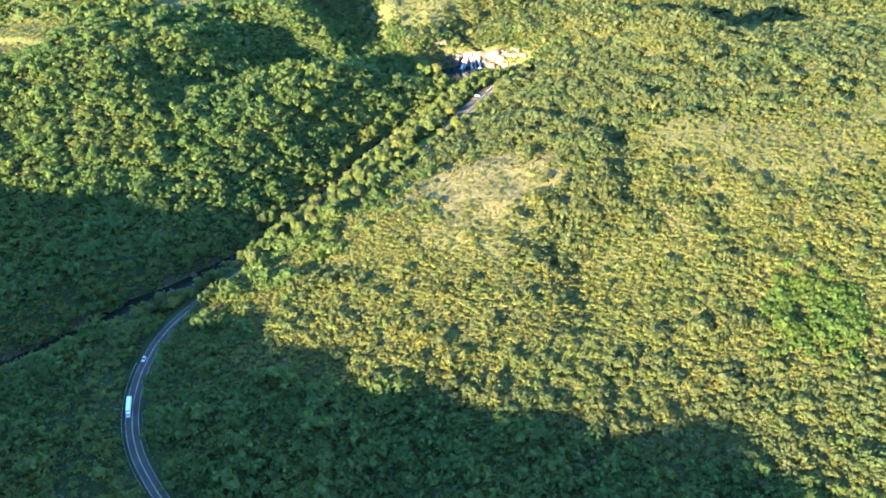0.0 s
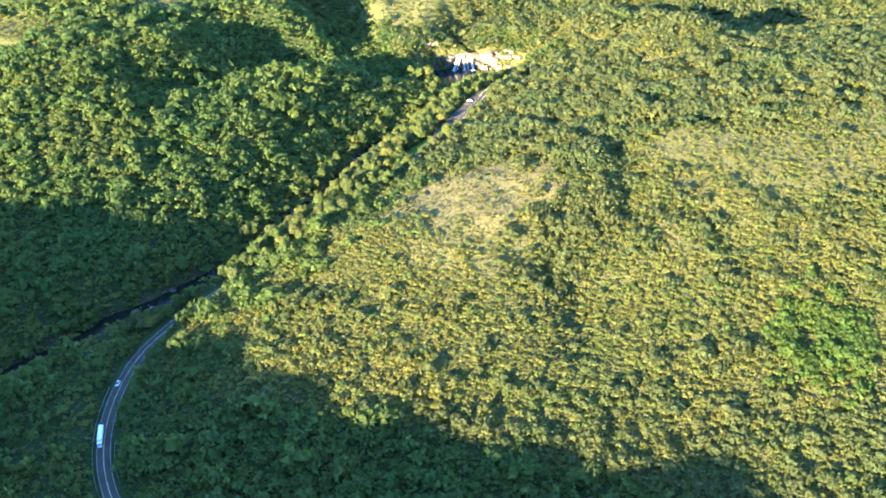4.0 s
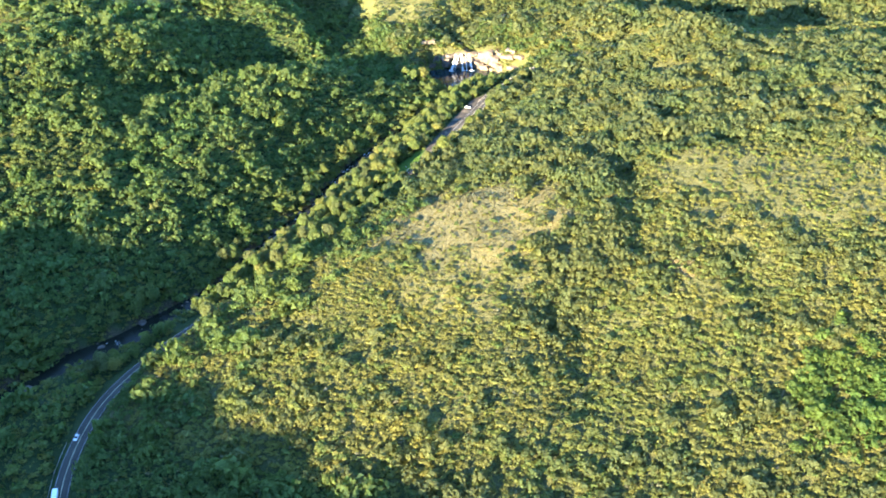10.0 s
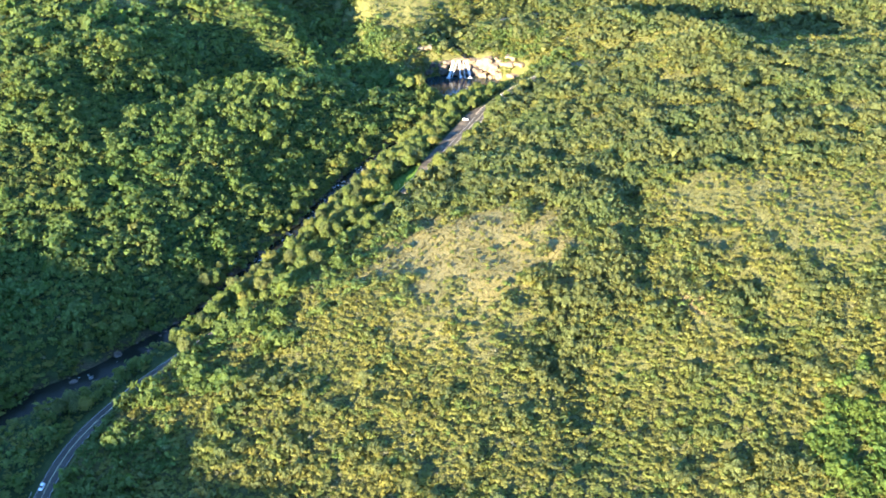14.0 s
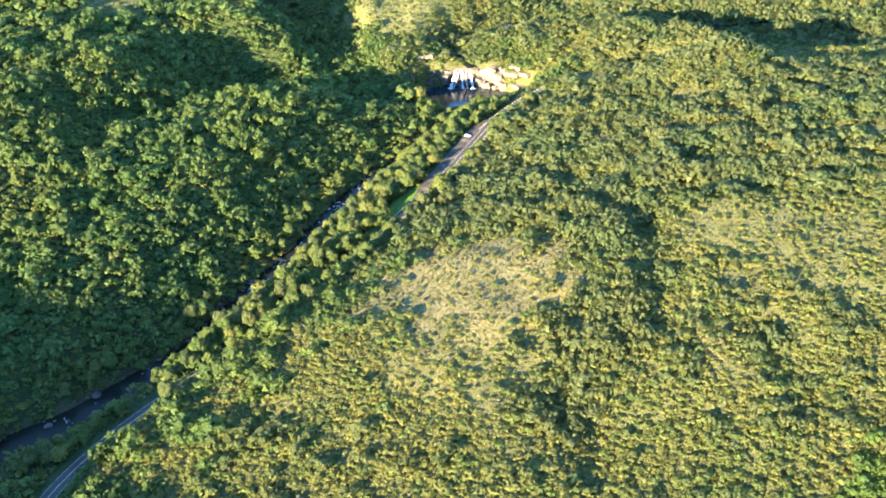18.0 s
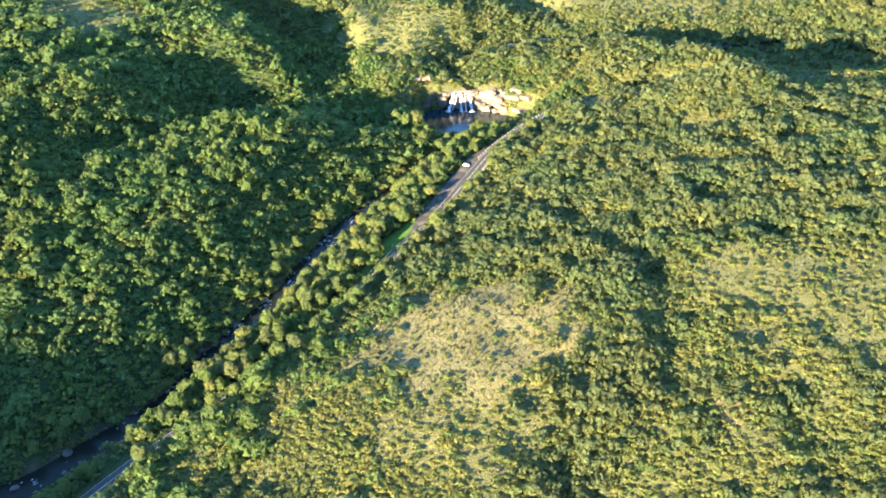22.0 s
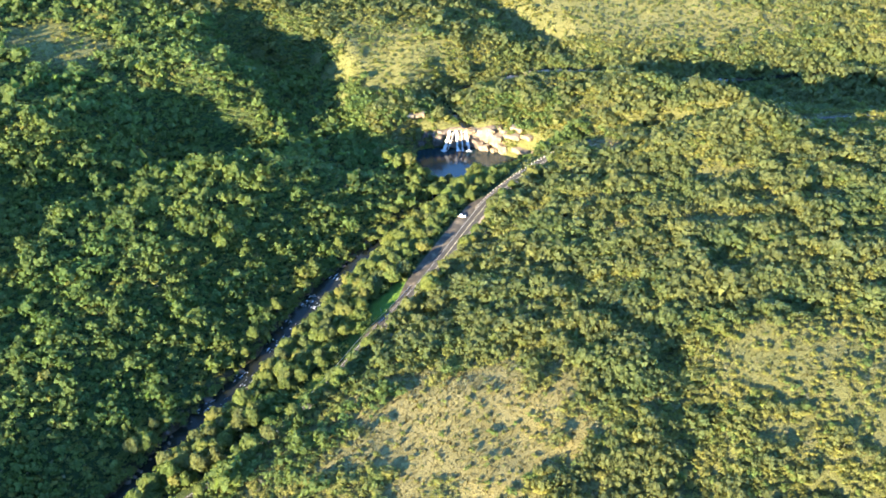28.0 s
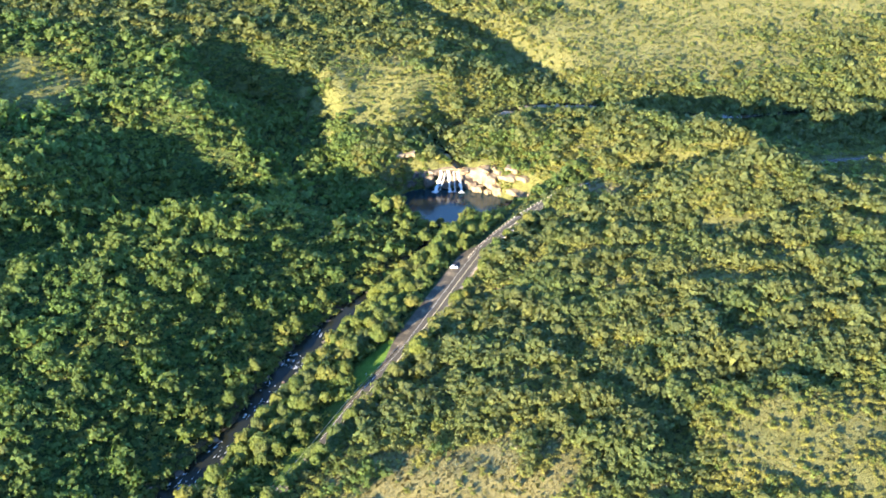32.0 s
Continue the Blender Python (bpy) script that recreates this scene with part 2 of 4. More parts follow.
def foliage(name, dark, mid, light, patch=45.0, glow=0.5):
    """Leaves: each clump has its own shade, and whole stands wander in colour."""
    m, nodes, links, b = material(name, 0.62)
    g = nodes.new("ShaderNodeNewGeometry")
    r = ramp_node(nodes, ((0.0, dark), (0.55, mid), (1.0, light)))
    links.new(g.outputs["Random Per Island"], r.inputs[0])
    tree = noise_node(nodes, links, 5.0, 2.0)
    rt = ramp_node(nodes, ((0.32, (0.80, 0.86, 0.84)), (0.5, (1.0, 1.0, 1.0)), (0.68, (1.08, 1.07, 1.0))))
    links.new(tree.outputs["Fac"], rt.inputs[0])
    stand = noise_node(nodes, links, patch, 3.0)
    rs = ramp_node(nodes, ((0.35, (0.82, 0.95, 0.9)), (0.5, (1, 1, 1)), (0.65, (1.12, 1.05, 0.94))))
    links.new(stand.outputs["Fac"], rs.inputs[0])
    c = blend(nodes, links, "MULTIPLY", 1.0, r.outputs[0], rt.outputs[0])
    c = blend(nodes, links, "MULTIPLY", 1.0, c, rs.outputs[0])
    links.new(c, b.inputs["Base Color"])
    t = nodes.new("ShaderNodeBsdfTranslucent")
    through_ = nodes.new("ShaderNodeRGB")
    through_.outputs[0].default_value = (1.5, 1.5, 1.05, 1)
    links.new(blend(nodes, links, "MULTIPLY", 1.0, c, through_.outputs[0]), t.inputs["Color"])          # leaves let light through yellower
    leaf = noise_node(nodes, links, 0.5, 2.0)          # single leaves face every way within a clump
    turned = nodes.new("ShaderNodeBump")
    turned.inputs["Strength"].default_value, turned.inputs["Distance"].default_value = 1.0, 1.0
    links.new(leaf.outputs["Fac"], turned.inputs["Height"])
    links.new(turned.outputs[0], b.inputs["Normal"])
    links.new(turned.outputs[0], t.inputs["Normal"])
    mix = nodes.new("ShaderNodeMixShader")
    mix.inputs[0].default_value = glow
    links.new(b.outputs[0], mix.inputs[1])
    links.new(t.outputs[0], mix.inputs[2])
    links.new(mix.outputs[0], nodes["Material Output"].inputs["Surface"])
    return m


LEAF_DARK = foliage("dark_leaves", (0.094, 0.117, 0.045), (0.127, 0.153, 0.057), (0.165, 0.194, 0.073))
LEAF_FOREST = foliage("forest_leaves", (0.084, 0.127, 0.038), (0.112, 0.168, 0.050), (0.146, 0.210, 0.064))
LEAF_OLIVE = foliage("olive_leaves", (0.164, 0.174, 0.049), (0.190, 0.200, 0.059), (0.217, 0.228, 0.070))
LEAF_LUSH = foliage("lush_leaves", (0.104, 0.139, 0.041), (0.142, 0.186, 0.053), (0.181, 0.225, 0.067), 25.0)
LEAF_PALE = foliage("pale_leaves", (0.170, 0.172, 0.105), (0.205, 0.206, 0.130), (0.245, 0.242, 0.160), 25.0)
LEAF_VIVID = foliage("vivid_leaves", (0.080, 0.132, 0.030), (0.104, 0.168, 0.038), (0.132, 0.203, 0.050), 25.0)
LEAF_STRAW = foliage("straw_blades", (0.152, 0.136, 0.053), (0.180, 0.161, 0.065), (0.212, 0.186, 0.079), 18.0)
LEAF_HAY = foliage("hay_blades", (0.112, 0.118, 0.042), (0.136, 0.142, 0.050), (0.164, 0.170, 0.062), 18.0)
LEAF_SAGE = foliage("sage_leaves", (0.114, 0.127, 0.042), (0.142, 0.158, 0.053), (0.169, 0.186, 0.065), 25.0)
LEAF_YELLOW = foliage("yellow_blossom", (0.20, 0.16, 0.01), (0.33, 0.26, 0.02), (0.42, 0.35, 0.04))
BARK = plain("bark", ((0.3, (0.05, 0.04, 0.03)), (0.7, (0.13, 0.105, 0.08))), 0.4, 0.9)
ROCK = plain("pale_rock", ((0.25, (0.109, 0.077, 0.047)), (0.5, (0.181, 0.143, 0.097)), (0.72, (0.252, 0.210, 0.155))), 4.0, 0.8, 0, 0.25, 0.6)
ROCK_DARK = plain("wet_rock", ((0.3, (0.045, 0.036, 0.030)), (0.6, (0.12, 0.10, 0.085)), (0.8, (0.2, 0.175, 0.15))), 2.5, 0.45, 0, 0.15, 0.5)
BOULDER = plain("river_stone", ((0.3, (0.065, 0.048, 0.038)), (0.55, (0.115, 0.088, 0.070)), (0.75, (0.20, 0.165, 0.135))), 2.0, 0.7, 0, 0.1, 0.3)
ASPHALT = plain("asphalt", ((0.3, (0.040, 0.037, 0.032)), (0.7, (0.064, 0.059, 0.050))), 9.0, 0.85, 0, 0.01, 0.5)
DUSTY = plain("dusty_asphalt", ((0.3, (0.038, 0.035, 0.030)), (0.52, (0.057, 0.051, 0.042)), (0.62, (0.115, 0.097, 0.072)), (0.8, (0.20, 0.166, 0.124))), 5.0, 0.9, 0, 0.02, 1.0)
GRAVEL = plain("gravel", ((0.3, (0.16, 0.125, 0.09)), (0.5, (0.25, 0.20, 0.15)), (0.7, (0.36, 0.30, 0.23))), 6.0, 0.9, 0, 0.03, 0.6)
PAINT_WHITE = plain("worn_road_paint", ((0.3, (0.28, 0.28, 0.27)), (0.7, (0.52, 0.52, 0.50))), 2.0, 0.7)
PAINT_YELLOW = plain("worn_yellow_paint", ((0.3, (0.45, 0.40, 0.26)), (0.7, (0.68, 0.62, 0.42))), 2.0, 0.7)
WHITEWASH = plain("whitewash", ((0.3, (0.42, 0.40, 0.36)), (0.7, (0.62, 0.60, 0.56))), 0.5, 0.8)
STEEL = plain("galvanised_steel", ((0.3, (0.42, 0.43, 0.44)), (0.7, (0.62, 0.63, 0.64))), 1.0, 0.45, 0.7)
FOAM = plain("foam", ((0.3, (0.30, 0.32, 0.34)), (0.7, (0.62, 0.64, 0.66))), 0.8, 0.6, 0, 0.1, 0.25)
CAR_WHITE = plain("white_car_paint", ((0.3, (0.74, 0.74, 0.74)), (0.7, (0.82, 0.82, 0.82))), 2.0, 0.25)
CAR_DARK = plain("dark_car_paint", ((0.3, (0.03, 0.03, 0.035)), (0.7, (0.05, 0.05, 0.06))), 2.0, 0.2)
CAR_GLASS = plain("car_glass", ((0.3, (0.012, 0.014, 0.016)), (0.7, (0.02, 0.022, 0.025))), 1.0, 0.06)
RUBBER = plain("rubber", ((0.3, (0.015, 0.015, 0.015)), (0.7, (0.03, 0.03, 0.03))), 0.3, 0.85)
LAMP_GLASS = plain("lamp_glass", ((0.3, (0.6, 0.6, 0.6)), (0.7, (0.75, 0.75, 0.72))), 0.3, 0.15)
LAMP_RED = plain("red_lamp_glass", ((0.3, (0.35, 0.02, 0.02)), (0.7, (0.45, 0.03, 0.03))), 0.3, 0.15)


def water(name, tint, ripple, rough_, shine=0.5):
    m, nodes, links, b = material(name, rough_)
    b.inputs["Base Color"].default_value = (*tint, 1)
    b.inputs["Specular IOR Level"].default_value = shine
    b.inputs["IOR"].default_value = 1.33
    n = noise_node(nodes, links, ripple, 5.0)
    bm_ = nodes.new("ShaderNodeBump")
    bm_.inputs["Strength"].default_value, bm_.inputs["Distance"].default_value = 0.35, 0.12 * ripple
    links.new(n.outputs["Fac"], bm_.inputs["Height"])
    links.new(bm_.outputs[0], b.inputs["Normal"])
    return m


POOL_WATER = water("pool_water", (0.008, 0.020, 0.024), 1.6, 0.06)
RIVER_WATER = water("river_water", (0.010, 0.012, 0.009), 0.9, 0.18, 0.22)


def ground_material():
    m, nodes, links, b = material("hillside", 0.9)
    cover = nodes.new("ShaderNodeAttribute")
    cover.attribute_name = "meadow"
    lawn = nodes.new("ShaderNodeAttribute")
    lawn.attribute_name = "lawn"
    bare = nodes.new("ShaderNodeAttribute")
    bare.attribute_name = "bare"
    n1, n2, n3 = noise_node(nodes, links, 14.0), noise_node(nodes, links, 2.2, 6.0, 0.75), noise_node(nodes, links, 0.7, 4.0, 0.8)
    litter = ramp_node(nodes, ((0.3, (0.066, 0.072, 0.026)), (0.55, (0.096, 0.102, 0.036)), (0.75, (0.132, 0.134, 0.050))))
    links.new(n2.outputs["Fac"], litter.inputs[0])
    straw = ramp_node(nodes, ((0.25, (0.094, 0.100, 0.034)), (0.45, (0.118, 0.121, 0.041)), (0.62, (0.140, 0.138, 0.049)), (0.78, (0.168, 0.156, 0.061))))
    links.new(n1.outputs["Fac"], straw.inputs[0])
    tan = nodes.new("ShaderNodeAttribute")
    tan.attribute_name = "tan"
    dead = ramp_node(nodes, ((0.3, (0.138, 0.124, 0.046)), (0.5, (0.169, 0.151, 0.058)), (0.7, (0.200, 0.176, 0.073))))
    links.new(n1.outputs["Fac"], dead.inputs[0])
    fleck = ramp_node(nodes, ((0.3, (0.55, 0.6, 0.5)), (0.5, (1.0, 1.0, 1.0)), (0.72, (1.3, 1.22, 1.1))))
    links.new(n3.outputs["Fac"], fleck.inputs[0])
    dry = nodes.new("ShaderNodeAttribute")
    dry.attribute_name = "dry"
    # green woodland floor, made darker and greener to stand for the shade there
    shade_green = ramp_node(nodes, ((0.3, (0.020, 0.038, 0.011)), (0.55, (0.034, 0.060, 0.016)), (0.75, (0.056, 0.086, 0.022))))
    links.new(n2.outputs["Fac"], shade_green.inputs[0])
    floor_ = blend(nodes, links, "MIX", dry.outputs["Fac"], shade_green.outputs[0], litter.outputs[0])
    field = blend(nodes, links, "MIX", tan.outputs["Fac"], straw.outputs[0], dead.outputs[0])
    c = blend(nodes, links, "MIX", cover.outputs["Fac"], floor_, field)
    green = ramp_node(nodes, ((0.3, (0.05, 0.115, 0.014)), (0.7, (0.095, 0.18, 0.022))))
    links.new(n2.outputs["Fac"], green.inputs[0])
    c = blend(nodes, links, "MIX", lawn.outputs["Fac"], c, green.outputs[0])
    soil = ramp_node(nodes, ((0.3, (0.15, 0.10, 0.055)), (0.7, (0.29, 0.20, 0.12))))
    links.new(n2.outputs["Fac"], soil.inputs[0])
    c = blend(nodes, links, "MIX", bare.outputs["Fac"], c, soil.outputs[0])
    bed = nodes.new("ShaderNodeAttribute")
    bed.attribute_name = "bed"
    stony = ramp_node(nodes, ((0.3, (0.036, 0.030, 0.017)), (0.5, (0.075, 0.060, 0.038)), (0.7, (0.15, 0.118, 0.08))))
    links.new(n3.outputs["Fac"], stony.inputs[0])
    c = blend(nodes, links, "MIX", bed.outputs["Fac"], c, stony.outputs[0])
    c = blend(nodes, links, "MULTIPLY", 1.0, c, fleck.outputs[0])
    links.new(c, b.inputs["Base Color"])
    bm_ = nodes.new("ShaderNodeBump")
    bm_.inputs["Strength"].default_value, bm_.inputs["Distance"].default_value = 1.0, 1.1
    links.new(n3.outputs["Fac"], bm_.inputs["Height"])
    links.new(bm_.outputs[0], b.inputs["Normal"])
    return m


GROUND = ground_material()

# ---- helpers for meshes ----


def mesh_from(name, verts, faces, mat, smooth_=False, normals=None):
    """A mesh from arrays of points and of triangles or quads."""
    me = bpy.data.meshes.new(name)
    v, f = np.asarray(verts, np.float32), np.asarray(faces, np.int32)
    k = f.shape[1]
    me.vertices.add(len(v))
    me.vertices.foreach_set("co", v.ravel())
    me.loops.add(f.size)
    me.loops.foreach_set("vertex_index", f.ravel())
    me.polygons.add(len(f))
    me.polygons.foreach_set("loop_start", np.arange(0, f.size, k, dtype=np.int32))
    me.polygons.foreach_set("use_smooth", np.full(len(f), smooth_))
    me.update(calc_edges=True)
    if normals is not None:
        at = me.attributes.new("custom_normal", "FLOAT_VECTOR", "POINT")
        at.data.foreach_set("vector", np.asarray(normals, np.float32).ravel())
    me.materials.append(mat)
    return me


def part(name, me, parent, label=""):
    """One mesh as one part of a thing."""
    ob = new(name, me)
    ob.parent = parent
    return tagged(ob, label)


def bm_mesh(name, bm, mat, smooth_=False):
    me = bpy.data.meshes.new(name)
    for f in bm.faces:
        f.smooth = smooth_
    bm.to_mesh(me)
    bm.free()
    me.materials.append(mat)
    return me


def box_bm(sx, sy, sz, at=(0, 0, 0), bevel=0.0, bm=None):
    bm = bm or bmesh.new()
    made = bmesh.ops.create_cube(bm, size=1.0, matrix=Matrix.Translation(at) @ Matrix.Diagonal((sx, sy, sz, 1)))
    if bevel:
        edges = list({e for v in made["verts"] for e in v.link_edges})
        bmesh.ops.bevel(bm, geom=edges, offset=bevel, segments=2, affect="EDGES", profile=0.6)
    return bm


def hz(x, y):
    return float(ground_z(np.array([x]), np.array([y]))[0])


# ---- what grows where: place, reach across and along, turn, strength ----
MEADOWS = [(26, 600, 52, 45, 0.2, 1.0), (20, 545, 34, 32, 0.2, 0.5), (200, 606, 76, 38, 0.1, 0.6), (160, 626, 34, 26, 0.1, 0.75), (300, 640, 60, 40, 0, 0.6),
           (-24, 1004, 42, 46, 0.3, 0.82), (180, 1085, 120, 46, 0.12, 0.85), (260, 1165, 200, 60, 0, 0.9), (-228, 925, 34, 30, 0.4, 0.8), (-105, 1062, 40, 26, 0.5, 0.25),
           (-335, 830, 60, 55, 0, 0.6), (110, 872, 24, 10, 0.6, 0.8), (140, 770, 70, 30, 0.2, 0.3), (150, 745, 15, 8, 0.2, 0.8), (205, 762, 20, 8, -0.1, 0.8), (100, 792, 11, 6, 0.3, 0.7), (245, 720, 18, 9, 0, 0.8), (170, 802, 22, 6, 0.1, 0.7),
           (120, 738, 11, 7, 0.4, 0.7), (230, 795, 18, 7, 0, 0.7), (60, 690, 12, 6, 0.5, 0.6)]
BARE = [(128, 546, 13, 7, 0.2, 0.45), (50, 770, 6, 14, 0.4, 0.7), (66, 745, 5, 9, 0.2, 0.5), (112, 872, 22, 6, 0.7, 0.7), (95, 690, 16, 4, 0.3, 0.5)]
# weaker down the verge: the tree shade there is put into the colour
LAWN = [(-7, 729, 9.0, 21, 0.50, 1.0), (-24, 697, 5.5, 22, 0.50, 0.4), (-42, 664, 5.5, 24, 0.50, 0.3), (-65, 630, 4.5, 22, 0.65, 0.25)]
TAN = [(26, 600, 58, 50, 0.2, 1.0), (20, 545, 40, 36, 0.2, 0.55)]
DENSE = [(92, 640, 22, 42, 0.2, 1.0), (78, 560, 26, 26, 0.3, 1.0), (62, 520, 18, 20, 0.2, 0.7), (66, 735, 26, 26, 0, 0.8), (152, 678, 26, 20, 0.2, 1.0),
         (106, 834, 26, 16, 0.1, 1.0), (-150, 815, 70, 60, 0.3, 1.0), (-70, 920, 40, 46, 0, 1.0), (20, 960, 26, 16, 0.1, 1.0), (290, 955, 150, 34, -0.05, 1.0), (150, 985, 40, 22, 0, 1.0), (205, 846, 38, 12, -0.05, 1.0), (185, 922, 50, 20, 0, 0.8)]
LUSH = [(190, 462, 30, 36, 0.3, 0.8), (-230, 690, 34, 22, 0.5, 0.8), (-60, 850, 20, 30, 0.4, 0.5)]


def patches(rows, x, y):
    out = np.zeros(x.shape)
    wob = 0.22 * rough(x, y, 26.0, 3.0) + 0.12 * rough(x, y, 9.0, 6.0)
    for px, py, rx, ry, turn, strength in rows:
        c, s = math.cos(turn), math.sin(turn)
        dx, dy = x - px, y - py
        r = np.hypot((dx * c - dy * s) / rx, (dx * s + dy * c) / ry) + wob
        out = np.maximum(out, strength * (1 - smooth(0.75, 1.1, r)))
    return out


# ---- ground ----
def steps(parts):
    out = [parts[0][0]]
    for stop, step in parts:
        if stop > out[-1]:
            out += list(np.linspace(out[-1], stop, max(1, round((stop - out[-1]) / step)) + 1)[1:])
    return np.array(out)


gx = steps(((-4200, 1), (-1200, 500), (-480, 60), (-260, 5), (150, 3.4), (450, 5), (1200, 60), (4200, 500)))
gy = steps(((-4200, 1), (-900, 500), (-300, 60), (280, 13), (480, 5), (960, 3.4), (1180, 5), (1700, 40), (4600, 500)))
mx, my = np.meshgrid(gx, gy)
mz = ground_z(mx, my)
nx, ny = len(gx), len(gy)
ii = (np.arange(ny - 1)[:, None] * nx + np.arange(nx - 1)[None, :]).ravel()
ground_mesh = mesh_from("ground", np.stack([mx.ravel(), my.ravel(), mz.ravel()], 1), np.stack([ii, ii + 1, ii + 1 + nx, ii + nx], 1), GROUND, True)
for key, rows in (("meadow", MEADOWS), ("lawn", LAWN), ("bare", BARE), ("tan", TAN)):
    at = ground_mesh.attributes.new(key, "FLOAT", "POINT")
    at.data.foreach_set("value", patches(rows, mx.ravel(), my.ravel()).astype(np.float32))
bed_d = along(RIVER, mx.ravel(), my.ravel())[0] + 1.5 * rough(mx.ravel(), my.ravel(), 12.0, 3.0)
at = ground_mesh.attributes.new("bed", "FLOAT", "POINT")
at.data.foreach_set("value", (1 - smooth(8.5, 11.5, bed_d)).astype(np.float32))
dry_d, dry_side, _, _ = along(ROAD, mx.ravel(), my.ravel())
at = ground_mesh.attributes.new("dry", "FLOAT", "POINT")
# also falls off along the cast shadow's edge, so shade tints the ground
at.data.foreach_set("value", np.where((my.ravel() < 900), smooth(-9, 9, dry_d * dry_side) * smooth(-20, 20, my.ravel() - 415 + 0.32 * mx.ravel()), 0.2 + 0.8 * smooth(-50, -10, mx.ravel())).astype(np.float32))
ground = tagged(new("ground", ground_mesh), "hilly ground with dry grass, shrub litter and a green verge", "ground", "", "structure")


# ---- road ----
def course(line, step=4.0):
    """Evenly spaced points of a smoothed course, with the way to its right."""
    p = np.array(line, float)
    for _ in range(3):
        q = np.empty((2 * len(p) - 2, 3))
        q[0::2], q[1::2] = 0.75 * p[:-1] + 0.25 * p[1:], 0.25 * p[:-1] + 0.75 * p[1:]
        p = np.vstack([p[:1], q, p[-1:]])
    run = np.concatenate([[0], np.cumsum(np.hypot(*np.diff(p[:, :2], axis=0).T))])
    at = np.arange(0, run[-1], step)
    pts = np.stack([np.interp(at, run, p[:, k]) for k in range(3)], 1)
    way = np.gradient(pts[:, :2], axis=0)
    way /= np.linalg.norm(way, axis=1)[:, None]
    return pts, np.stack([way[:, 1], -way[:, 0]], 1), at


def ribbon(pts, right, a, b, lift, thick=0.0):
    """A strip between two offsets from a course; with thickness, its sides go down."""
    n = len(pts)
    a, b = np.broadcast_to(a, (n,)), np.broadcast_to(b, (n,))
    rows = [np.column_stack([pts[:, :2] + right * a[:, None], pts[:, 2] + lift]), np.column_stack([pts[:, :2] + right * b[:, None], pts[:, 2] + lift])]
    if thick:
        rows = [rows[0] - (0, 0, thick)] + rows + [rows[1] - (0, 0, thick)]
    v = np.concatenate(rows)
    f = []
    for k in range(len(rows) - 1):
        i = np.arange(n - 1) + k * n
        f.append(np.stack([i, i + n, i + n + 1, i + 1], 1))
    return v, np.concatenate(f)


rp, rr, _ = course(ROAD, 3.0)
road = tagged(new("road", mesh_from("road", *ribbon(rp, rr, -3.4, 3.4, 0.10, 0.4), ASPHALT)), "grey asphalt two-lane road winding along the valley", "road", "", "structure")
for off, wide, mat in ((-3.0, 0.07, PAINT_WHITE), (3.0, 0.07, PAINT_WHITE), (-0.12, 0.055, PAINT_YELLOW), (0.12, 0.055, PAINT_YELLOW)):
    tagged(part("lane_line", mesh_from("lane_line", *ribbon(rp, rr, off - wide, off + wide, 0.106), mat), road), "", "", "", "structure")
# gravel verges and the lay-by opposite the waterfall
sel = (rp[:, 1] > 690) & (rp[:, 1] < 905)
vp, vr = rp[sel], rr[sel]
bay = 5.2 * smooth(716, 745, vp[:, 1]) * (1 - smooth(812, 828, vp[:, 1]))
tagged(new("pavement", mesh_from("pavement", *ribbon(vp, vr, -4.4 - bay, -3.35, 0.06, 0.5), DUSTY)), "worn asphalt lay-by beside the road, streaked with sand", "lay-by", "", "structure")
tagged(new("verge", mesh_from("verge", *ribbon(vp, vr, 3.35, 4.5, 0.05, 0.5), GRAVEL)), "pale brown gravel verge along the road", "verge", "", "structure")
sel = (rp[:, 1] > 600) & (rp[:, 1] < 716)
tagged(new("verge", mesh_from("verge", *ribbon(rp[sel], rr[sel], 3.35, 4.1, 0.05, 0.4), GRAVEL)), "pale brown gravel verge along the road", "verge", "", "structure")

# ---- water ----
wp, wr, wrun = course(RIVER, 4.0)
wid = 6.9 + 1.2 * np.sin(wrun / 31) + 0.9 * np.sin(wrun / 11 + 2) + 2.2 * np.exp(-((wrun - 290) / 50) ** 2) + 1.6 * smooth(400, 430, wrun) * (1 - smooth(555, 580, wrun)) - 3.6 * smooth(560, 620, wrun) - 4.4 * smooth(178, 200, -wp[:, 0])
tagged(new("river", mesh_from("river", *ribbon(wp, wr, -wid, wid, 0.0), RIVER_WATER, True)), "dark shallow river running over stones between wooded banks", "river", "", "structure")
up, ur, _ = course(UPSTREAM, 4.0)
wide_up = 5.2 - 2.4 * smooth(130, 170, up[:, 0]) - 2.2 * (1 - smooth(60, 85, up[:, 0]))
tagged(new("river", mesh_from("river", *ribbon(up, ur, -wide_up, wide_up, 0.05), RIVER_WATER, True)), "dark upper river above the waterfall", "river", "", "structure")
a = np.linspace(0, 2 * math.pi, 65)[:-1]
prad = 1.22 + 0.05 * np.sin(5 * a)
pv = np.column_stack([POOL[0] + POOL[2] * prad * np.cos(a), POOL[1] + POOL[3] * prad * np.sin(a), np.full(64, 0.03)])
pv[:, 1] = np.minimum(pv[:, 1], 929)
pool_bm = bmesh.new()
pool_bm.faces.new([pool_bm.verts.new(p) for p in pv])
tagged(new("water", bm_mesh("water", pool_bm, POOL_WATER)), "still dark pool below the waterfall reflecting the sky", "pool", "", "structure")
a = np.linspace(0, 2 * math.pi, 41)[:-1]
pond_bm = bmesh.new()
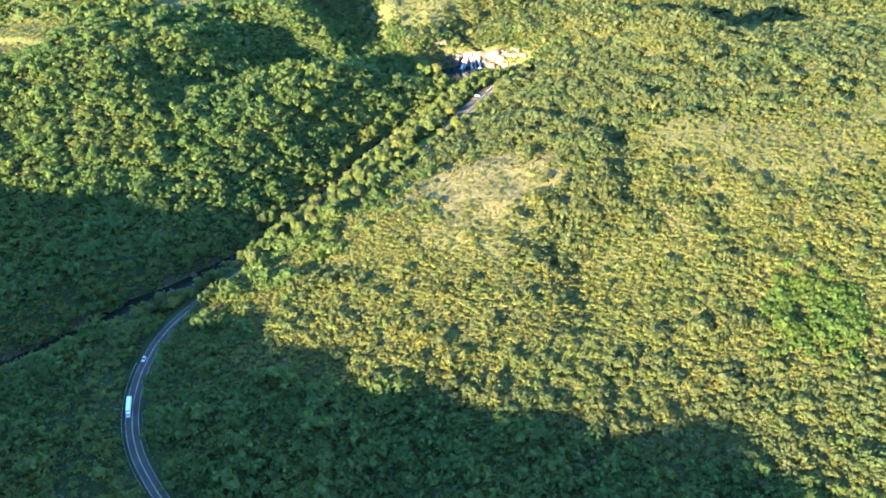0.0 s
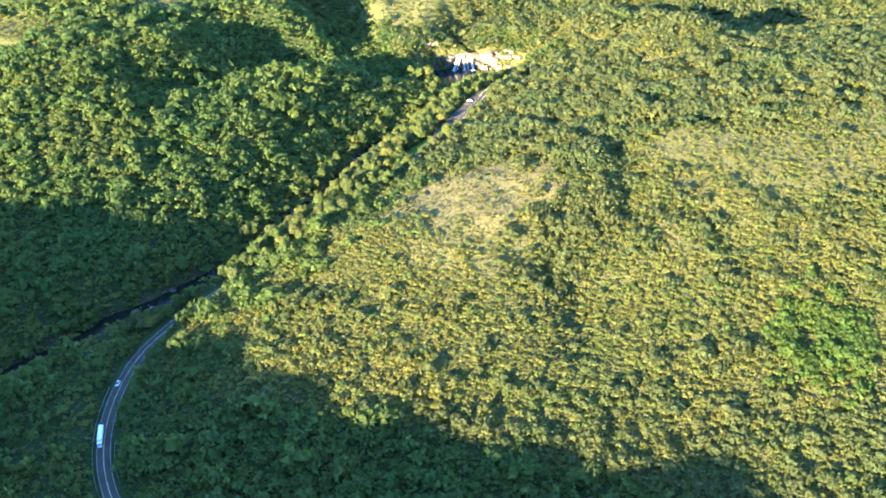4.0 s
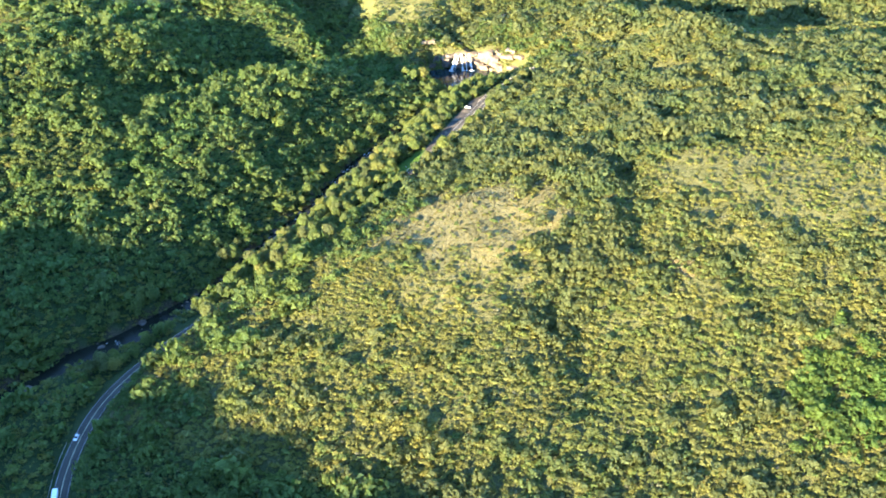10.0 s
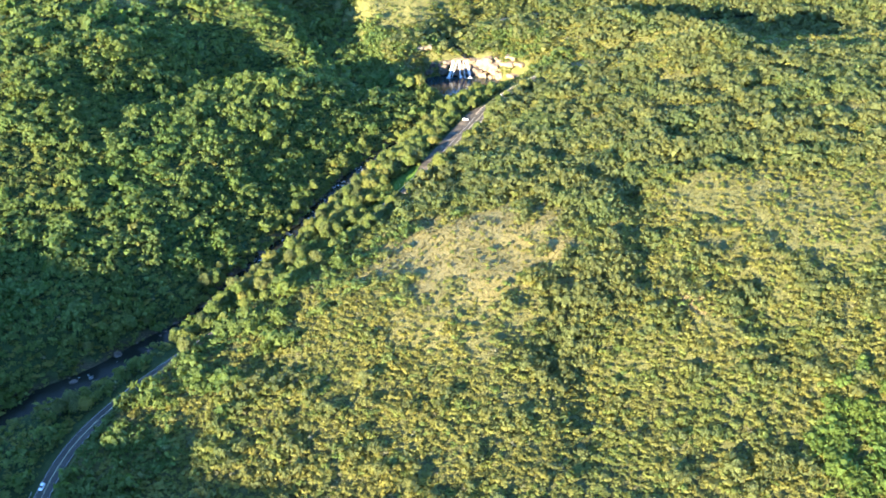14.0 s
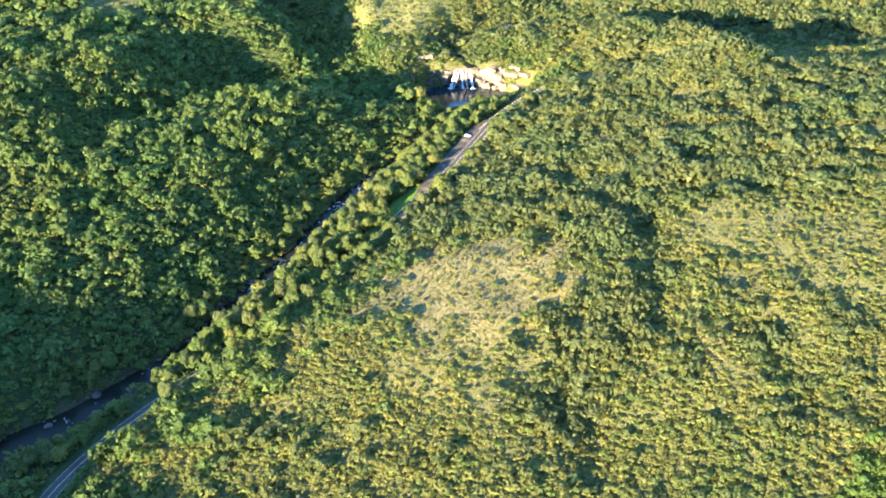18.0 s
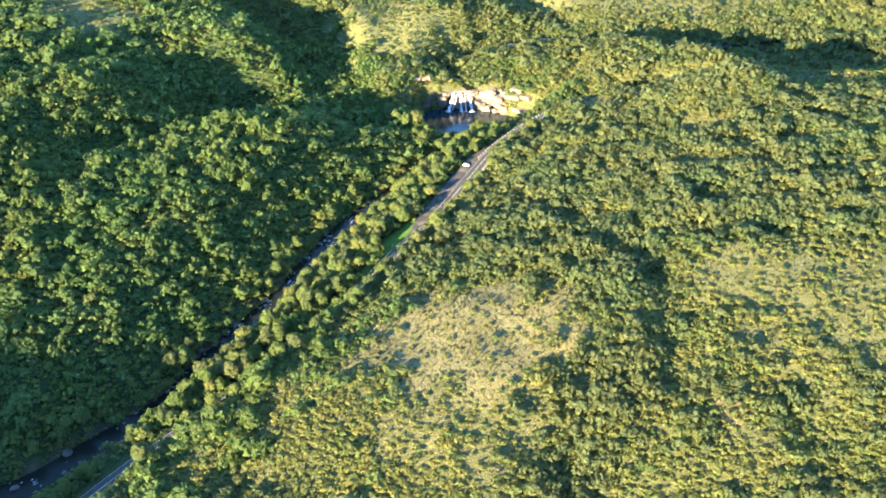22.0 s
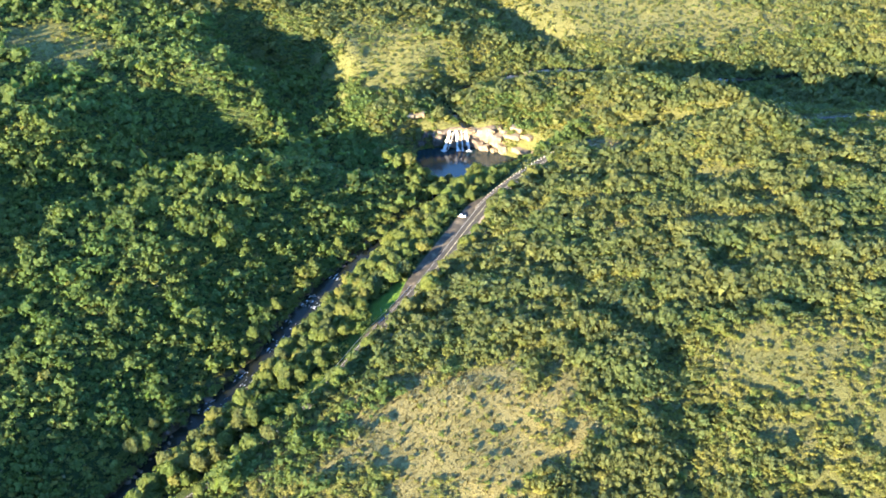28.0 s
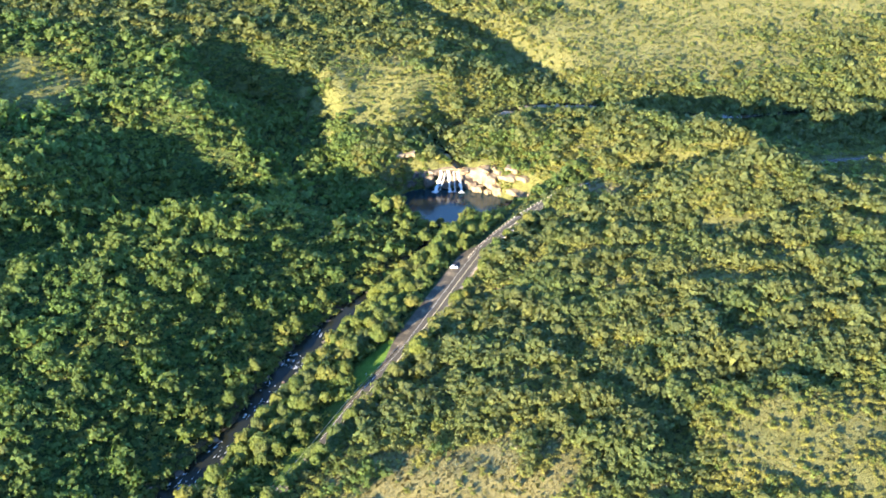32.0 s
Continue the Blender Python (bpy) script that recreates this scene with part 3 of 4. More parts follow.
pond_bm.faces.new([pond_bm.verts.new((POND[0] + POND[2] * 1.2 * math.cos(k) * (1 + 0.12 * math.sin(3 * k)), POND[1] + POND[3] * 1.1 * math.sin(k), POND[4])) for k in a])
tagged(new("water", bm_mesh("water", pond_bm, POOL_WATER)), "small pond among far trees reflecting the sky", "pond", "", "structure")

# ---- plants ----
rng = np.random.default_rng(7)


def ico(level):
    bm = bmesh.new()
    bmesh.ops.create_icosphere(bm, subdivisions=level, radius=1.0)
    v = np.array([p.co[:] for p in bm.verts])
    f = np.array([[p.index for p in q.verts] for q in bm.faces])
    bm.free()
    return v, f


LEAF_TILT = 0.09          # how far each clump of leaves keeps its own facing


def leaf_tris(centres, normals, size, r):
    """Ragged triangles, one a clump of leaves, facing about the given ways."""
    n = len(centres)
    nn = normals + r.normal(0, 0.30, (n, 3))
    nn /= np.linalg.norm(nn, axis=1)[:, None]
    t = np.cross(nn, r.normal(0, 1, (n, 3)))
    t /= np.linalg.norm(t, axis=1)[:, None]
    b = np.cross(nn, t)
    s = size * r.uniform(0.65, 1.35, (n, 1))
    v = np.stack([centres + t * s, centres - 0.55 * t * s + b * s * r.uniform(0.6, 1.0, (n, 1)), centres - 0.55 * t * s - b * s * r.uniform(0.6, 1.0, (n, 1))], 1)
    return v.reshape(-1, 3), np.arange(3 * n).reshape(-1, 3)


def join_arrays(items):
    """Joins (points, faces) or (points, faces, normals)."""
    fs, n = [], 0
    for it in items:
        fs.append(it[1] + n)
        n += len(it[0])
    out = [np.concatenate([it[0] for it in items]), np.concatenate(fs)]
    if len(items[0]) > 2:
        out.append(np.concatenate([it[2] for it in items]))
    return tuple(out)


def unit(v):
    return v / np.maximum(np.linalg.norm(v, axis=-1, keepdims=True), 1e-6)


def crown_form(seed, leaves, lobes, flat=0.75, leaf=0.36, core=4):
    """A crown about 1 in radius, standing on z = 0, of lobes set with clumps of leaves, with gaps and an uneven outline."""
    r = np.random.default_rng(seed)
    items = []
    centres = []
    for k in range(lobes):
        a, d = 2.4 * k + r.uniform(-0.5, 0.5), 0.66 * math.sqrt((k + r.uniform(0.1, 1)) / lobes)
        centres.append((d * math.cos(a), d * math.sin(a), 0.50 + 0.75 * r.uniform(0.1, 1) * (1 - 0.7 * d), r.uniform(0.30, 0.50)))
    heart = np.array((0.0, 0.0, 0.45))
    if core:
        v, f = ico(1)
        f = f[v[f].mean(1)[:, 2] > -0.35]
        for cx, cy, cz, cr in centres[:core]:
            items.append((v * cr * 0.95 * (1.0 + 0.16 * r.normal(0, 1, (len(v), 1)).clip(-1, 1)) + (cx, cy, cz), f, unit(0.6 * v + np.array((0, 0, 0.5)))))
    per = max(2, leaves // lobes)
    for cx, cy, cz, cr in centres:
        q = r.normal(0, 1, (per, 3))
        q[:, 2] = np.abs(q[:, 2]) * 0.9 - 0.15
        q = unit(q)
        lv, lf = leaf_tris(np.array((cx, cy, cz)) + q * cr * (0.8 + 0.35 * r.uniform(0, 1, (per, 1))), q, leaf, r)
        tilt = unit(np.cross(lv[1::3] - lv[0::3], lv[2::3] - lv[0::3]))
        out = unit(lv.reshape(-1, 3, 3).mean(1) - heart)
        items.append((lv, lf, np.repeat(unit(0.30 * q + 0.26 * out + LEAF_TILT * tilt + np.array((0, 0, 0.34))), 3, axis=0)))
    v, f, n = join_arrays(items)
    return v * (1, 1, flat * 1.25), f, n


def trunk_form(lean=0.1):
    v = []
    for z, w in ((-0.3, 0.085), (0.85, 0.05)):
        for k in range(4):
            v.append((w * math.cos(k * 1.571) + lean * max(z, 0), w * math.sin(k * 1.571), z))
    f = []
    for k in range(4):
        j = (k + 1) % 4
        f += [(k, j, 4 + j), (k, 4 + j, 4 + k)]
    v = np.array(v)
    return v, np.array(f), unit(v * (1, 1, 0))


def planting(name, label, category, mat, places, radius, height, forms):
    """One mesh of many plants: each of the forms, turned and sized at each place."""
    items = []
    which = rng.integers(0, len(forms), len(places))
    turn = rng.uniform(0, 2 * math.pi, len(places))
    base = ground_z(places[:, 0], places[:, 1])
    for k, (v, f, n) in enumerate(forms):
        sel = np.nonzero(which == k)[0]
        if not len(sel):
            continue
        c, s = np.cos(turn[sel])[:, None], np.sin(turn[sel])[:, None]
        r = radius[sel][:, None]
        ex = rng.uniform(0.85, 1.2, (len(sel), 1))
        x, y = v[None, :, 0] * r * ex, v[None, :, 1] * r / ex
        w = np.stack([places[sel, 0:1] + x * c - y * s, places[sel, 1:2] + x * s + y * c, base[sel][:, None] - 0.1 + v[None, :, 2] * height[sel][:, None]], 2)
        ff = f[None] + (np.arange(len(sel)) * len(v))[:, None, None]
        nn = np.stack([n[None, :, 0] * c - n[None, :, 1] * s, n[None, :, 0] * s + n[None, :, 1] * c, np.broadcast_to(n[None, :, 2], x.shape)], 2)
        items.append((w.reshape(-1, 3), ff.reshape(-1, 3), nn.reshape(-1, 3)))
    v, f, n = join_arrays(items)
    return tagged(new(name, mesh_from(name, v, f, mat, True, n)), label, category, "", "stuff")


def jittered(x0, x1, y0, y1, step, wander=0.48):
    xs, ys = np.meshgrid(np.arange(x0, x1, step), np.arange(y0, y1, step))
    p = np.stack([xs.ravel(), ys.ravel()], 1)
    return p + rng.uniform(-wander, wander, p.shape) * step


def in_view(p):
    x, y = p[:, 0], p[:, 1]
    return (x > np.maximum(-215 - (y - 369) * 0.34, -390)) & (x < np.minimum(205 + (y - 353) * 0.37, 440))


def open_ground(p, road_gap=6.4, river_gap=0.4):
    """Whether a place is clear of road, lay-by, river, pool and falls."""
    x, y = p[:, 0], p[:, 1]
    d, side, _, _ = along(ROAD, x, y)
    bay_ = 5.2 * smooth(716, 745, y) * (1 - smooth(812, 828, y)) * (side < 0)
    ok = d > road_gap + bay_
    dr, bank_, _, run = along(RIVER, x, y)
    stony = 5.5 * (bank_ > 0) * smooth(390, 430, run) * (1 - smooth(560, 590, run))
    ok &= dr > stony + 6.4 - 5.4 * smooth(176, 198, -x) + river_gap + 2.2 * np.exp(-((run - 290) / 50) ** 2) - 4.4 * smooth(560, 620, run)
    du, _, _, _ = along(UPSTREAM, x, y)
    ok &= du > 4.2 - 2.8 * smooth(130, 170, x) - 2.4 * (1 - smooth(60, 85, x)) + river_gap
    ok &= np.hypot((x - POND[0]) / (POND[2] + 1.5), (y - POND[1]) / (POND[3] + 1.5)) > 1.0
    ok &= pool_gap(x, y) > 2.5 + river_gap + 5.0 * smooth(28, 40, x) * (y < 912)
    ok &= ~((y > 920) & (y < 937) & (x > 17) & (x < 54))
    ok &= np.hypot((x - 74) * 0.77 - (y - 911) * 0.64, 1.8 * ((x - 74) * 0.64 + (y - 911) * 0.77)) > 9.0
    return ok


def low_shore(p):
    """The slope below the road where only low bushes stand before the pool."""
    return (p[:, 0] > 30) & (p[:, 0] < 72) & (p[:, 1] > 856) & (p[:, 1] < 894)


p = jittered(-400, 450, 330, 1240, 2.7)
p = p[in_view(p)]
p = p[open_ground(p) & ~low_shore(p)]
X, Y = p[:, 0], p[:, 1]
meadow, dense, lush = patches(MEADOWS, X, Y), patches(DENSE, X, Y), patches(LUSH, X, Y)
lawn = patches(LAWN, X, Y)
d_river, s_river, _, _ = along(RIVER, X, Y)
d_road, s_road, _, _ = along(ROAD, X, Y)
crest = (X < -30) & (Y > 905) & (Y < 1000)
hill = np.where((s_road > 0) & (Y < 905), 1.0, np.where((Y > 905) & ~crest, 0.55, 0.0))          # 1 on the dry hill, 0 across the river
bank = (d_river < 24) | ((s_road < 0) & (d_road < 40) & (s_river > 0) & (Y < 880))
clump = rough(X, Y, 34.0, 8.0) + 0.6 * rough(X, Y, 13.0, 9.0)
roll = rng.uniform(0, 1, len(p))
keep = roll > np.maximum(0.80 * meadow, lawn * 1.2)
keep &= ~((hill > 0.5) & (rng.uniform(0, 1, len(p)) < 0.10 - 0.12 * clump) & (dense < 0.5))
keep &= ~(bank & (s_river > 0) & (rng.uniform(0, 1, len(p)) < 0.5))
keep &= ~((hill < 0.5) & (rng.uniform(0, 1, len(p)) < 0.40))
keep &= ~((hill > 0.5) & (rng.uniform(0, 1, len(p)) < 0.08))
keep &= ~((Y > 830) & (rng.uniform(0, 1, len(p)) < 0.25))
low_bank = (X < -122) & (Y < 610) & (s_river > 0) & (d_river < 24)
keep &= ~(low_bank & (rng.uniform(0, 1, len(p)) < 0.35))
keep &= ~((X > 58) & (X < 142) & (Y > 986) & (Y < 1013) & (rng.uniform(0, 1, len(p)) < 0.9))
keep &= ~((Y > 1060) & (rng.uniform(0, 1, len(p)) < 0.35))
roll2 = rng.uniform(0, 1, len(p))
is_lush = keep & ~low_bank & ((lush + 0.35 * clump > 0.5) & (lush > 0.3) & (roll2 < 0.75) | bank & (roll2 < 0.45))
low_scrub = patches([(-12, 545, 52, 62, 0.2, 1.0), (40, 470, 75, 45, 0.1, 0.6), (90, 505, 50, 30, 0.1, 0.5)], X, Y)
road_cut = (X > 235) & (Y > 848) & (Y < 899)
keep &= ~(road_cut & (rng.uniform(0, 1, len(p)) < 0.3))
is_tree = keep & ~is_lush & ~road_cut & (meadow < 0.45) & ~low_bank & ((dense > 0.4) & (roll2 < 0.7) | (hill < 0.3) & (roll2 < 0.62 + 0.1 * clump) | (hill > 0.3) & (roll2 < 0.11 + 0.22 * clump - 0.3 * low_scrub + 0.24 * smooth(620, 680, Y) * (1 - smooth(870, 900, Y)) + 0.35 * (1 - smooth(400, 450, Y)) + 0.3 * (clump > 0.25) * (Y > 1000)))
is_pale = keep & ~is_lush & ~is_tree & (rng.uniform(0, 1, len(p)) < 0.03 + 0.75 * patches([(34, 634, 50, 11, 0.1, 0.8), (110, 866, 30, 12, 0.5, 0.4), (120, 700, 60, 12, 0.2, 0.2), (128, 546, 20, 14, 0, 0.4)], X, Y) + 0.08 * meadow)
vale_d = along([(150, 1002, 0), (223, 990, 0), (286, 1000, 0), (333, 1010, 0), (460, 1035, 0)], X, Y)[0]
is_gallery = keep & (vale_d < 26) & (roll2 < 0.55)
is_lush, is_tree, is_pale = is_lush & ~is_gallery, is_tree & ~is_gallery, is_pale & ~is_gallery
# first term follows the shadow's edge: shade tint goes into greener leaf colour
green_zone = ((Y < 412 - 0.32 * X) | (d_road < 40 + 16 * clump) & (Y < 625 + 20 * clump) & (s_road > 0)) & (hill > 0.5)
dry_side = (hill > 0.5) & ~((Y > 905) & (Y < 1000) & (X < -30)) & ~green_zone
is_scrub = keep & ~is_gallery & ~is_lush & ~is_tree & ~is_pale
is_fresh = is_scrub & ~green_zone & (rng.uniform(0, 1, len(p)) < 0.22 + 0.15 * clump)
near = Y < 830

FORM_NEAR = [join_arrays([crown_form(k, 54, 9, 0.80, 0.25, 1), trunk_form(0.1 * (k % 3 - 1))]) for k in range(6)]
FORM_FAR = [crown_form(20 + k, 18, 5, 0.75, 0.37, 1) for k in range(5)]
FORM_LOW = [crown_form(40 + k, 30, 6, 0.70, 0.32, 1) for k in range(6)]
FORM_TUFT = [crown_form(60 + k, 10, 4, 0.6, 0.5, 0) for k in range(4)]


def sizes(n, lo, hi):
    return (lo + (hi - lo) * rng.beta(1.5, 2.8, n)) * np.where(rng.uniform(0, 1, n) < 0.08, 1.4, 1.0)


for name, label, mask, mat, lo, hi, tall in (
        ("forest_trees", "dense dark green trees covering the slope across the river", is_tree & ~dry_side, LEAF_FOREST, 2.2, 5.8, 1.0),
        ("hill_trees", "green trees in the folds of the dry hill", is_tree & dry_side, LEAF_DARK, 2.0, 4.8, 1.0),
        ("gallery_trees", "tall green trees along the upper river", is_gallery, LEAF_DARK, 3.0, 5.2, 1.25),
        ("lush_trees", "bright green leafy trees along the river banks", is_lush & ((lush < 0.4) | (Y > 600)), LEAF_LUSH, 2.0, 4.6, 1.0),
        ("vivid_trees", "vivid green leafy trees in moist hollows", is_lush & (lush >= 0.4) & (Y < 600), LEAF_VIVID, 2.4, 4.8, 1.0),
        ("green_shrubs", "green shrubs and young trees on the shaded foot of the hill", is_scrub & green_zone, LEAF_FOREST, 1.3, 3.2, 1.15),
        ("hill_shrubs", "olive green shrubs and small trees on the dry hill", is_scrub & ~green_zone & ~is_fresh, LEAF_OLIVE, 1.5, 3.5, 1.0),
        ("fresh_shrubs", "fresh green shrubs among the olive ones on the dry hill", is_fresh, LEAF_LUSH, 1.5, 3.5, 1.08),
        ("pale_shrubs", "pale flowering shrubs scattered over the dry hill", is_pale, LEAF_PALE, 1.0, 1.9, 1.0)):
    for zone, forms in ((near, FORM_LOW if "shrub" in name else FORM_NEAR), (~near, FORM_FAR)):
        q = p[mask & zone]
        if not len(q):
            continue
        rad = sizes(len(q), lo, hi) * (1 - 0.4 * patches(MEADOWS, q[:, 0], q[:, 1])) * (1.0 if zone is near else 1.12)
        tallness = tall * (1 + 0.2 * patches(DENSE, q[:, 0], q[:, 1])) if name in ("forest_trees", "hill_trees") else tall
        rad = rad * (1 + 0.25 * smooth(620, 680, q[:, 1])) if name == "hill_trees" else rad
        scrub = 1 - 0.25 * patches([(-12, 545, 60, 66, 0.2, 1.0), (50, 470, 85, 48, 0.1, 1.0)], q[:, 0], q[:, 1])
        high = ((0.55 + 0.55 * rad) * scrub if "shrub" in name else 0.9 + 0.62 * rad) * tallness
        lumps = np.clip(rough(q[:, 0], q[:, 1], 34.0, 8.0) + 0.6 * rough(q[:, 0], q[:, 1], 13.0, 9.0), -1, 1)
        rad, high = rad * (1 + 0.2 * lumps), high * (1 + (0.2 if "shrub" in name else 0.30) * lumps)
        planting(name, label, "trees" if "tree" in name else "shrubs", mat, q, rad, high * (rng.uniform(0.7, 1.4, len(q)) if name == "forest_trees" else rng.uniform(0.88, 1.12, len(q))), forms)
# grass and low bushes in the clearings and between the shrubs
def tussock_form(seed, blades=5):
    """A tussock about 1 in radius: blades leaning outwards from one root."""
    r = np.random.default_rng(seed)
    v = []
    for k in range(blades):
        a_ = 6.283 * (k + r.uniform(0, 0.6)) / blades
        out, side = np.array((math.cos(a_), math.sin(a_), 0)), np.array((-math.sin(a_), math.cos(a_), 0))
        root = 0.25 * out
        v += [root - 0.45 * side, root + 0.45 * side, out * r.uniform(0.6, 1.1) + np.array((0, 0, r.uniform(0.6, 1.1)))]
    v = np.array(v)
    tilt = unit(np.cross(v[1::3] - v[0::3], v[2::3] - v[0::3]))
    return v, np.arange(3 * blades).reshape(-1, 3), np.repeat(unit(0.5 * tilt * np.sign(tilt[:, 2:3] + 1e-6) + np.array((0, 0, 0.7))), 3, axis=0)


FORM_GRASS = [tussock_form(80 + k) for k in range(5)]
for y0, y1, step in ((500, 700, 1.15), (700, 1200, 2.3)):
    q = jittered(-390, 440, y0, y1, step)
    q = q[in_view(q)]
    m = patches(MEADOWS, q[:, 0], q[:, 1])
    q = q[rng.uniform(0, 1, len(q)) < 0.7 * m - 0.12]
    q = q[open_ground(q, 6.0)]
    rad = sizes(len(q), 0.6, 1.3) * (step / 1.15) ** 0.5
    tan = (patches(TAN, q[:, 0], q[:, 1]) > rng.uniform(0.1, 0.9, len(q))) & (y0 < 600)
    for mask, mat, label in ((tan, LEAF_STRAW, "straw-coloured dry grass tussocks covering the clearing"), (~tan, LEAF_HAY, "yellow-green grass tussocks covering the open slope")):
        if mask.any():
            planting("dry_grass", label, "dry grass", mat, q[mask], rad[mask], rad[mask] * 0.28, FORM_GRASS)
q = jittered(-390, 440, 340, 1200, 2.4)
q = q[in_view(q)]
q = q[open_ground(q, 6.0)]
m = patches(MEADOWS, q[:, 0], q[:, 1])
q = q[rng.uniform(0, 1, len(q)) < 0.75 - 0.47 * m - 0.08 * patches(TAN[:1], q[:, 0], q[:, 1]) - 0.12 * (q[:, 1] > 1040)]
q = q[patches(LAWN, q[:, 0], q[:, 1]) < 0.3]
rad = sizes(len(q), 0.8, 1.9) * (1 + 0.5 * smooth(960, 1010, q[:, 1])) * (1 - 0.2 * patches(MEADOWS, q[:, 0], q[:, 1]))
pale = rng.uniform(0, 1, len(q)) < 0.07 * (q[:, 1] < 960)
planting("pale_bushes", "low pale grey-brown bushes in the clearings", "bushes", LEAF_PALE, q[pale], rad[pale], rad[pale] * 0.75, FORM_TUFT)
away = q[:, 1] > 960
planting("low_bushes", "low olive bushes dotted over the clearings", "bushes", LEAF_SAGE, q[~pale & ~away], rad[~pale & ~away], rad[~pale & ~away] * (1.0 - 0.45 * patches(MEADOWS, q[~pale & ~away][:, 0], q[~pale & ~away][:, 1])), FORM_TUFT)
planting("low_bushes", "low green bushes dotted over the far grassland", "bushes", LEAF_DARK, q[away], rad[away], rad[away] * 1.15, FORM_TUFT)
# shrubs holding to the steep faces
q = jittered(-260, 330, 700, 1060, 2.5)
q = q[in_view(q)]
steep = np.hypot(ground_z(q[:, 0] + 3, q[:, 1]) - ground_z(q[:, 0] - 3, q[:, 1]), ground_z(q[:, 0], q[:, 1] + 3) - ground_z(q[:, 0], q[:, 1] - 3)) / 6
q = q[(steep > 0.42) & (patches(MEADOWS, q[:, 0], q[:, 1]) < 0.4) & (rng.uniform(0, 1, len(q)) < 0.75)]
q = q[open_ground(q, 5.0)]
rad = sizes(len(q), 1.3, 2.8)
west = (q[:, 0] < -30)
planting("slope_shrubs", "green shrubs on the steep wooded slopes", "shrubs", LEAF_FOREST, q[west], rad[west], 0.5 + 0.4 * rad[west], FORM_LOW)
planting("slope_shrubs", "olive shrubs on steep dry faces", "shrubs", LEAF_OLIVE, q[~west], rad[~west], 0.5 + 0.4 * rad[~west], FORM_LOW)


# shrubs and trees crowding round the pool and the falls
q = jittered(-45, 100, 884, 962, 3.0)
q = q[open_ground(q, 7.0, 1.0) & (ground_z(q[:, 0], q[:, 1]) > 1.0) & ~low_shore(q) & ~((pool_gap(q[:, 0], q[:, 1]) < 13) & (q[:, 0] > 28) & (q[:, 1] < 912))]
tall_ = rng.uniform(0, 1, len(q)) < 0.45
rad = np.where(tall_, sizes(len(q), 2.0, 4.0), sizes(len(q), 1.0, 2.4))
planting("pool_trees", "green trees crowding round the pool", "trees", LEAF_FOREST, q[tall_], rad[tall_], 0.9 + 0.7 * rad[tall_], FORM_NEAR)
planting("pool_shrubs", "olive shrubs on the slopes round the pool", "shrubs", LEAF_OLIVE, q[~tall_], rad[~tall_], 0.5 + 0.5 * rad[~tall_], FORM_LOW)


# bushes along the top of the ledge
q = jittered(-8, 72, 926, 953, 2.6)
q = q[(along(UPSTREAM, q[:, 0], q[:, 1])[0] > 3.0) & ~((q[:, 0] > 15) & (q[:, 0] < 57) & (q[:, 1] < 937.5)) & (ground_z(q[:, 0], q[:, 1]) > 4.0)]
rad = sizes(len(q), 1.2, 2.6)
planting("ledge_bushes", "yellow-green bushes along the top of the rock ledge", "bushes", LEAF_LUSH, q, rad, 0.6 + 0.7 * rad, FORM_NEAR)


# ---- single trees along the river and the road ----
def limb(v0, v1, w0, w1, sides=6):
    v0, v1 = np.array(v0), np.array(v1)
    d = v1 - v0
    d /= np.linalg.norm(d)
    t = np.cross(d, (0.3, 0.9, 0.1))
    t /= np.linalg.norm(t)
    b = np.cross(d, t)
    v, f = [], []
    for c, w in ((v0, w0), (0.5 * (v0 + v1) + 0.06 * t, 0.5 * (w0 + w1)), (v1, w1)):
        for k in range(sides):
            a_ = 2 * math.pi * k / sides
            v.append(c + w * (t * math.cos(a_) + b * math.sin(a_)))
    for ring in range(2):
        for k in range(sides):
            j = (k + 1) % sides
            f.append((ring * sides + k, ring * sides + j, (ring + 1) * sides + j))
            f.append((ring * sides + k, (ring + 1) * sides + j, (ring + 1) * sides + k))
    return np.array(v), np.array(f)


def tree_thing(name, seed, mat, label, category="tree"):
    """A tree about 2 in width and 2.3 in height: trunk with limbs, and a crown."""
    r = np.random.default_rng(seed)
    base = new(name)
    woods = [limb((0, 0, -0.15), (0.05, 0.03, 0.8), 0.09, 0.05)]
    for k in range(5):
        a_ = k * 1.26 + r.uniform(0, 0.6)
        woods.append(limb((0.03, 0.02, 0.45 + 0.06 * k), (0.55 * math.cos(a_), 0.55 * math.sin(a_), 1.0 + r.uniform(0, 0.4)), 0.04, 0.015))
    part("trunk", mesh_from("trunk", *join_arrays(woods), BARK, True), base)
    v, f, n = crown_form(seed, 480, 16, 0.95, 0.15, 12)
    part("crown", mesh_from("crown", v + (0, 0, 0.25), f, mat, True, n), base)
    return tagged(base, label, category)


BANK_TREES = [tree_thing("bank_tree", 100 + k, mat, label) for k, (mat, label) in enumerate((
    (LEAF_LUSH, "bright green rounded tree on the river bank"), (LEAF_LUSH, "tall leafy green tree between river and road"),
    (LEAF_DARK, "dull green spreading tree on the bank"), (LEAF_DARK, "dark green tree at the water's edge"),
    (LEAF_OLIVE, "yellowish green tree with an open crown")))]
for ob in BANK_TREES:
    tagged(ob, group="trees along the river")
q = jittered(-200, 110, 520, 900, 6.0)
q = q[open_ground(q, 7.5, 2.0)]
d, s, _, _ = along(RIVER, q[:, 0], q[:, 1])
d2, s2, _, _ = along(ROAD, q[:, 0], q[:, 1])
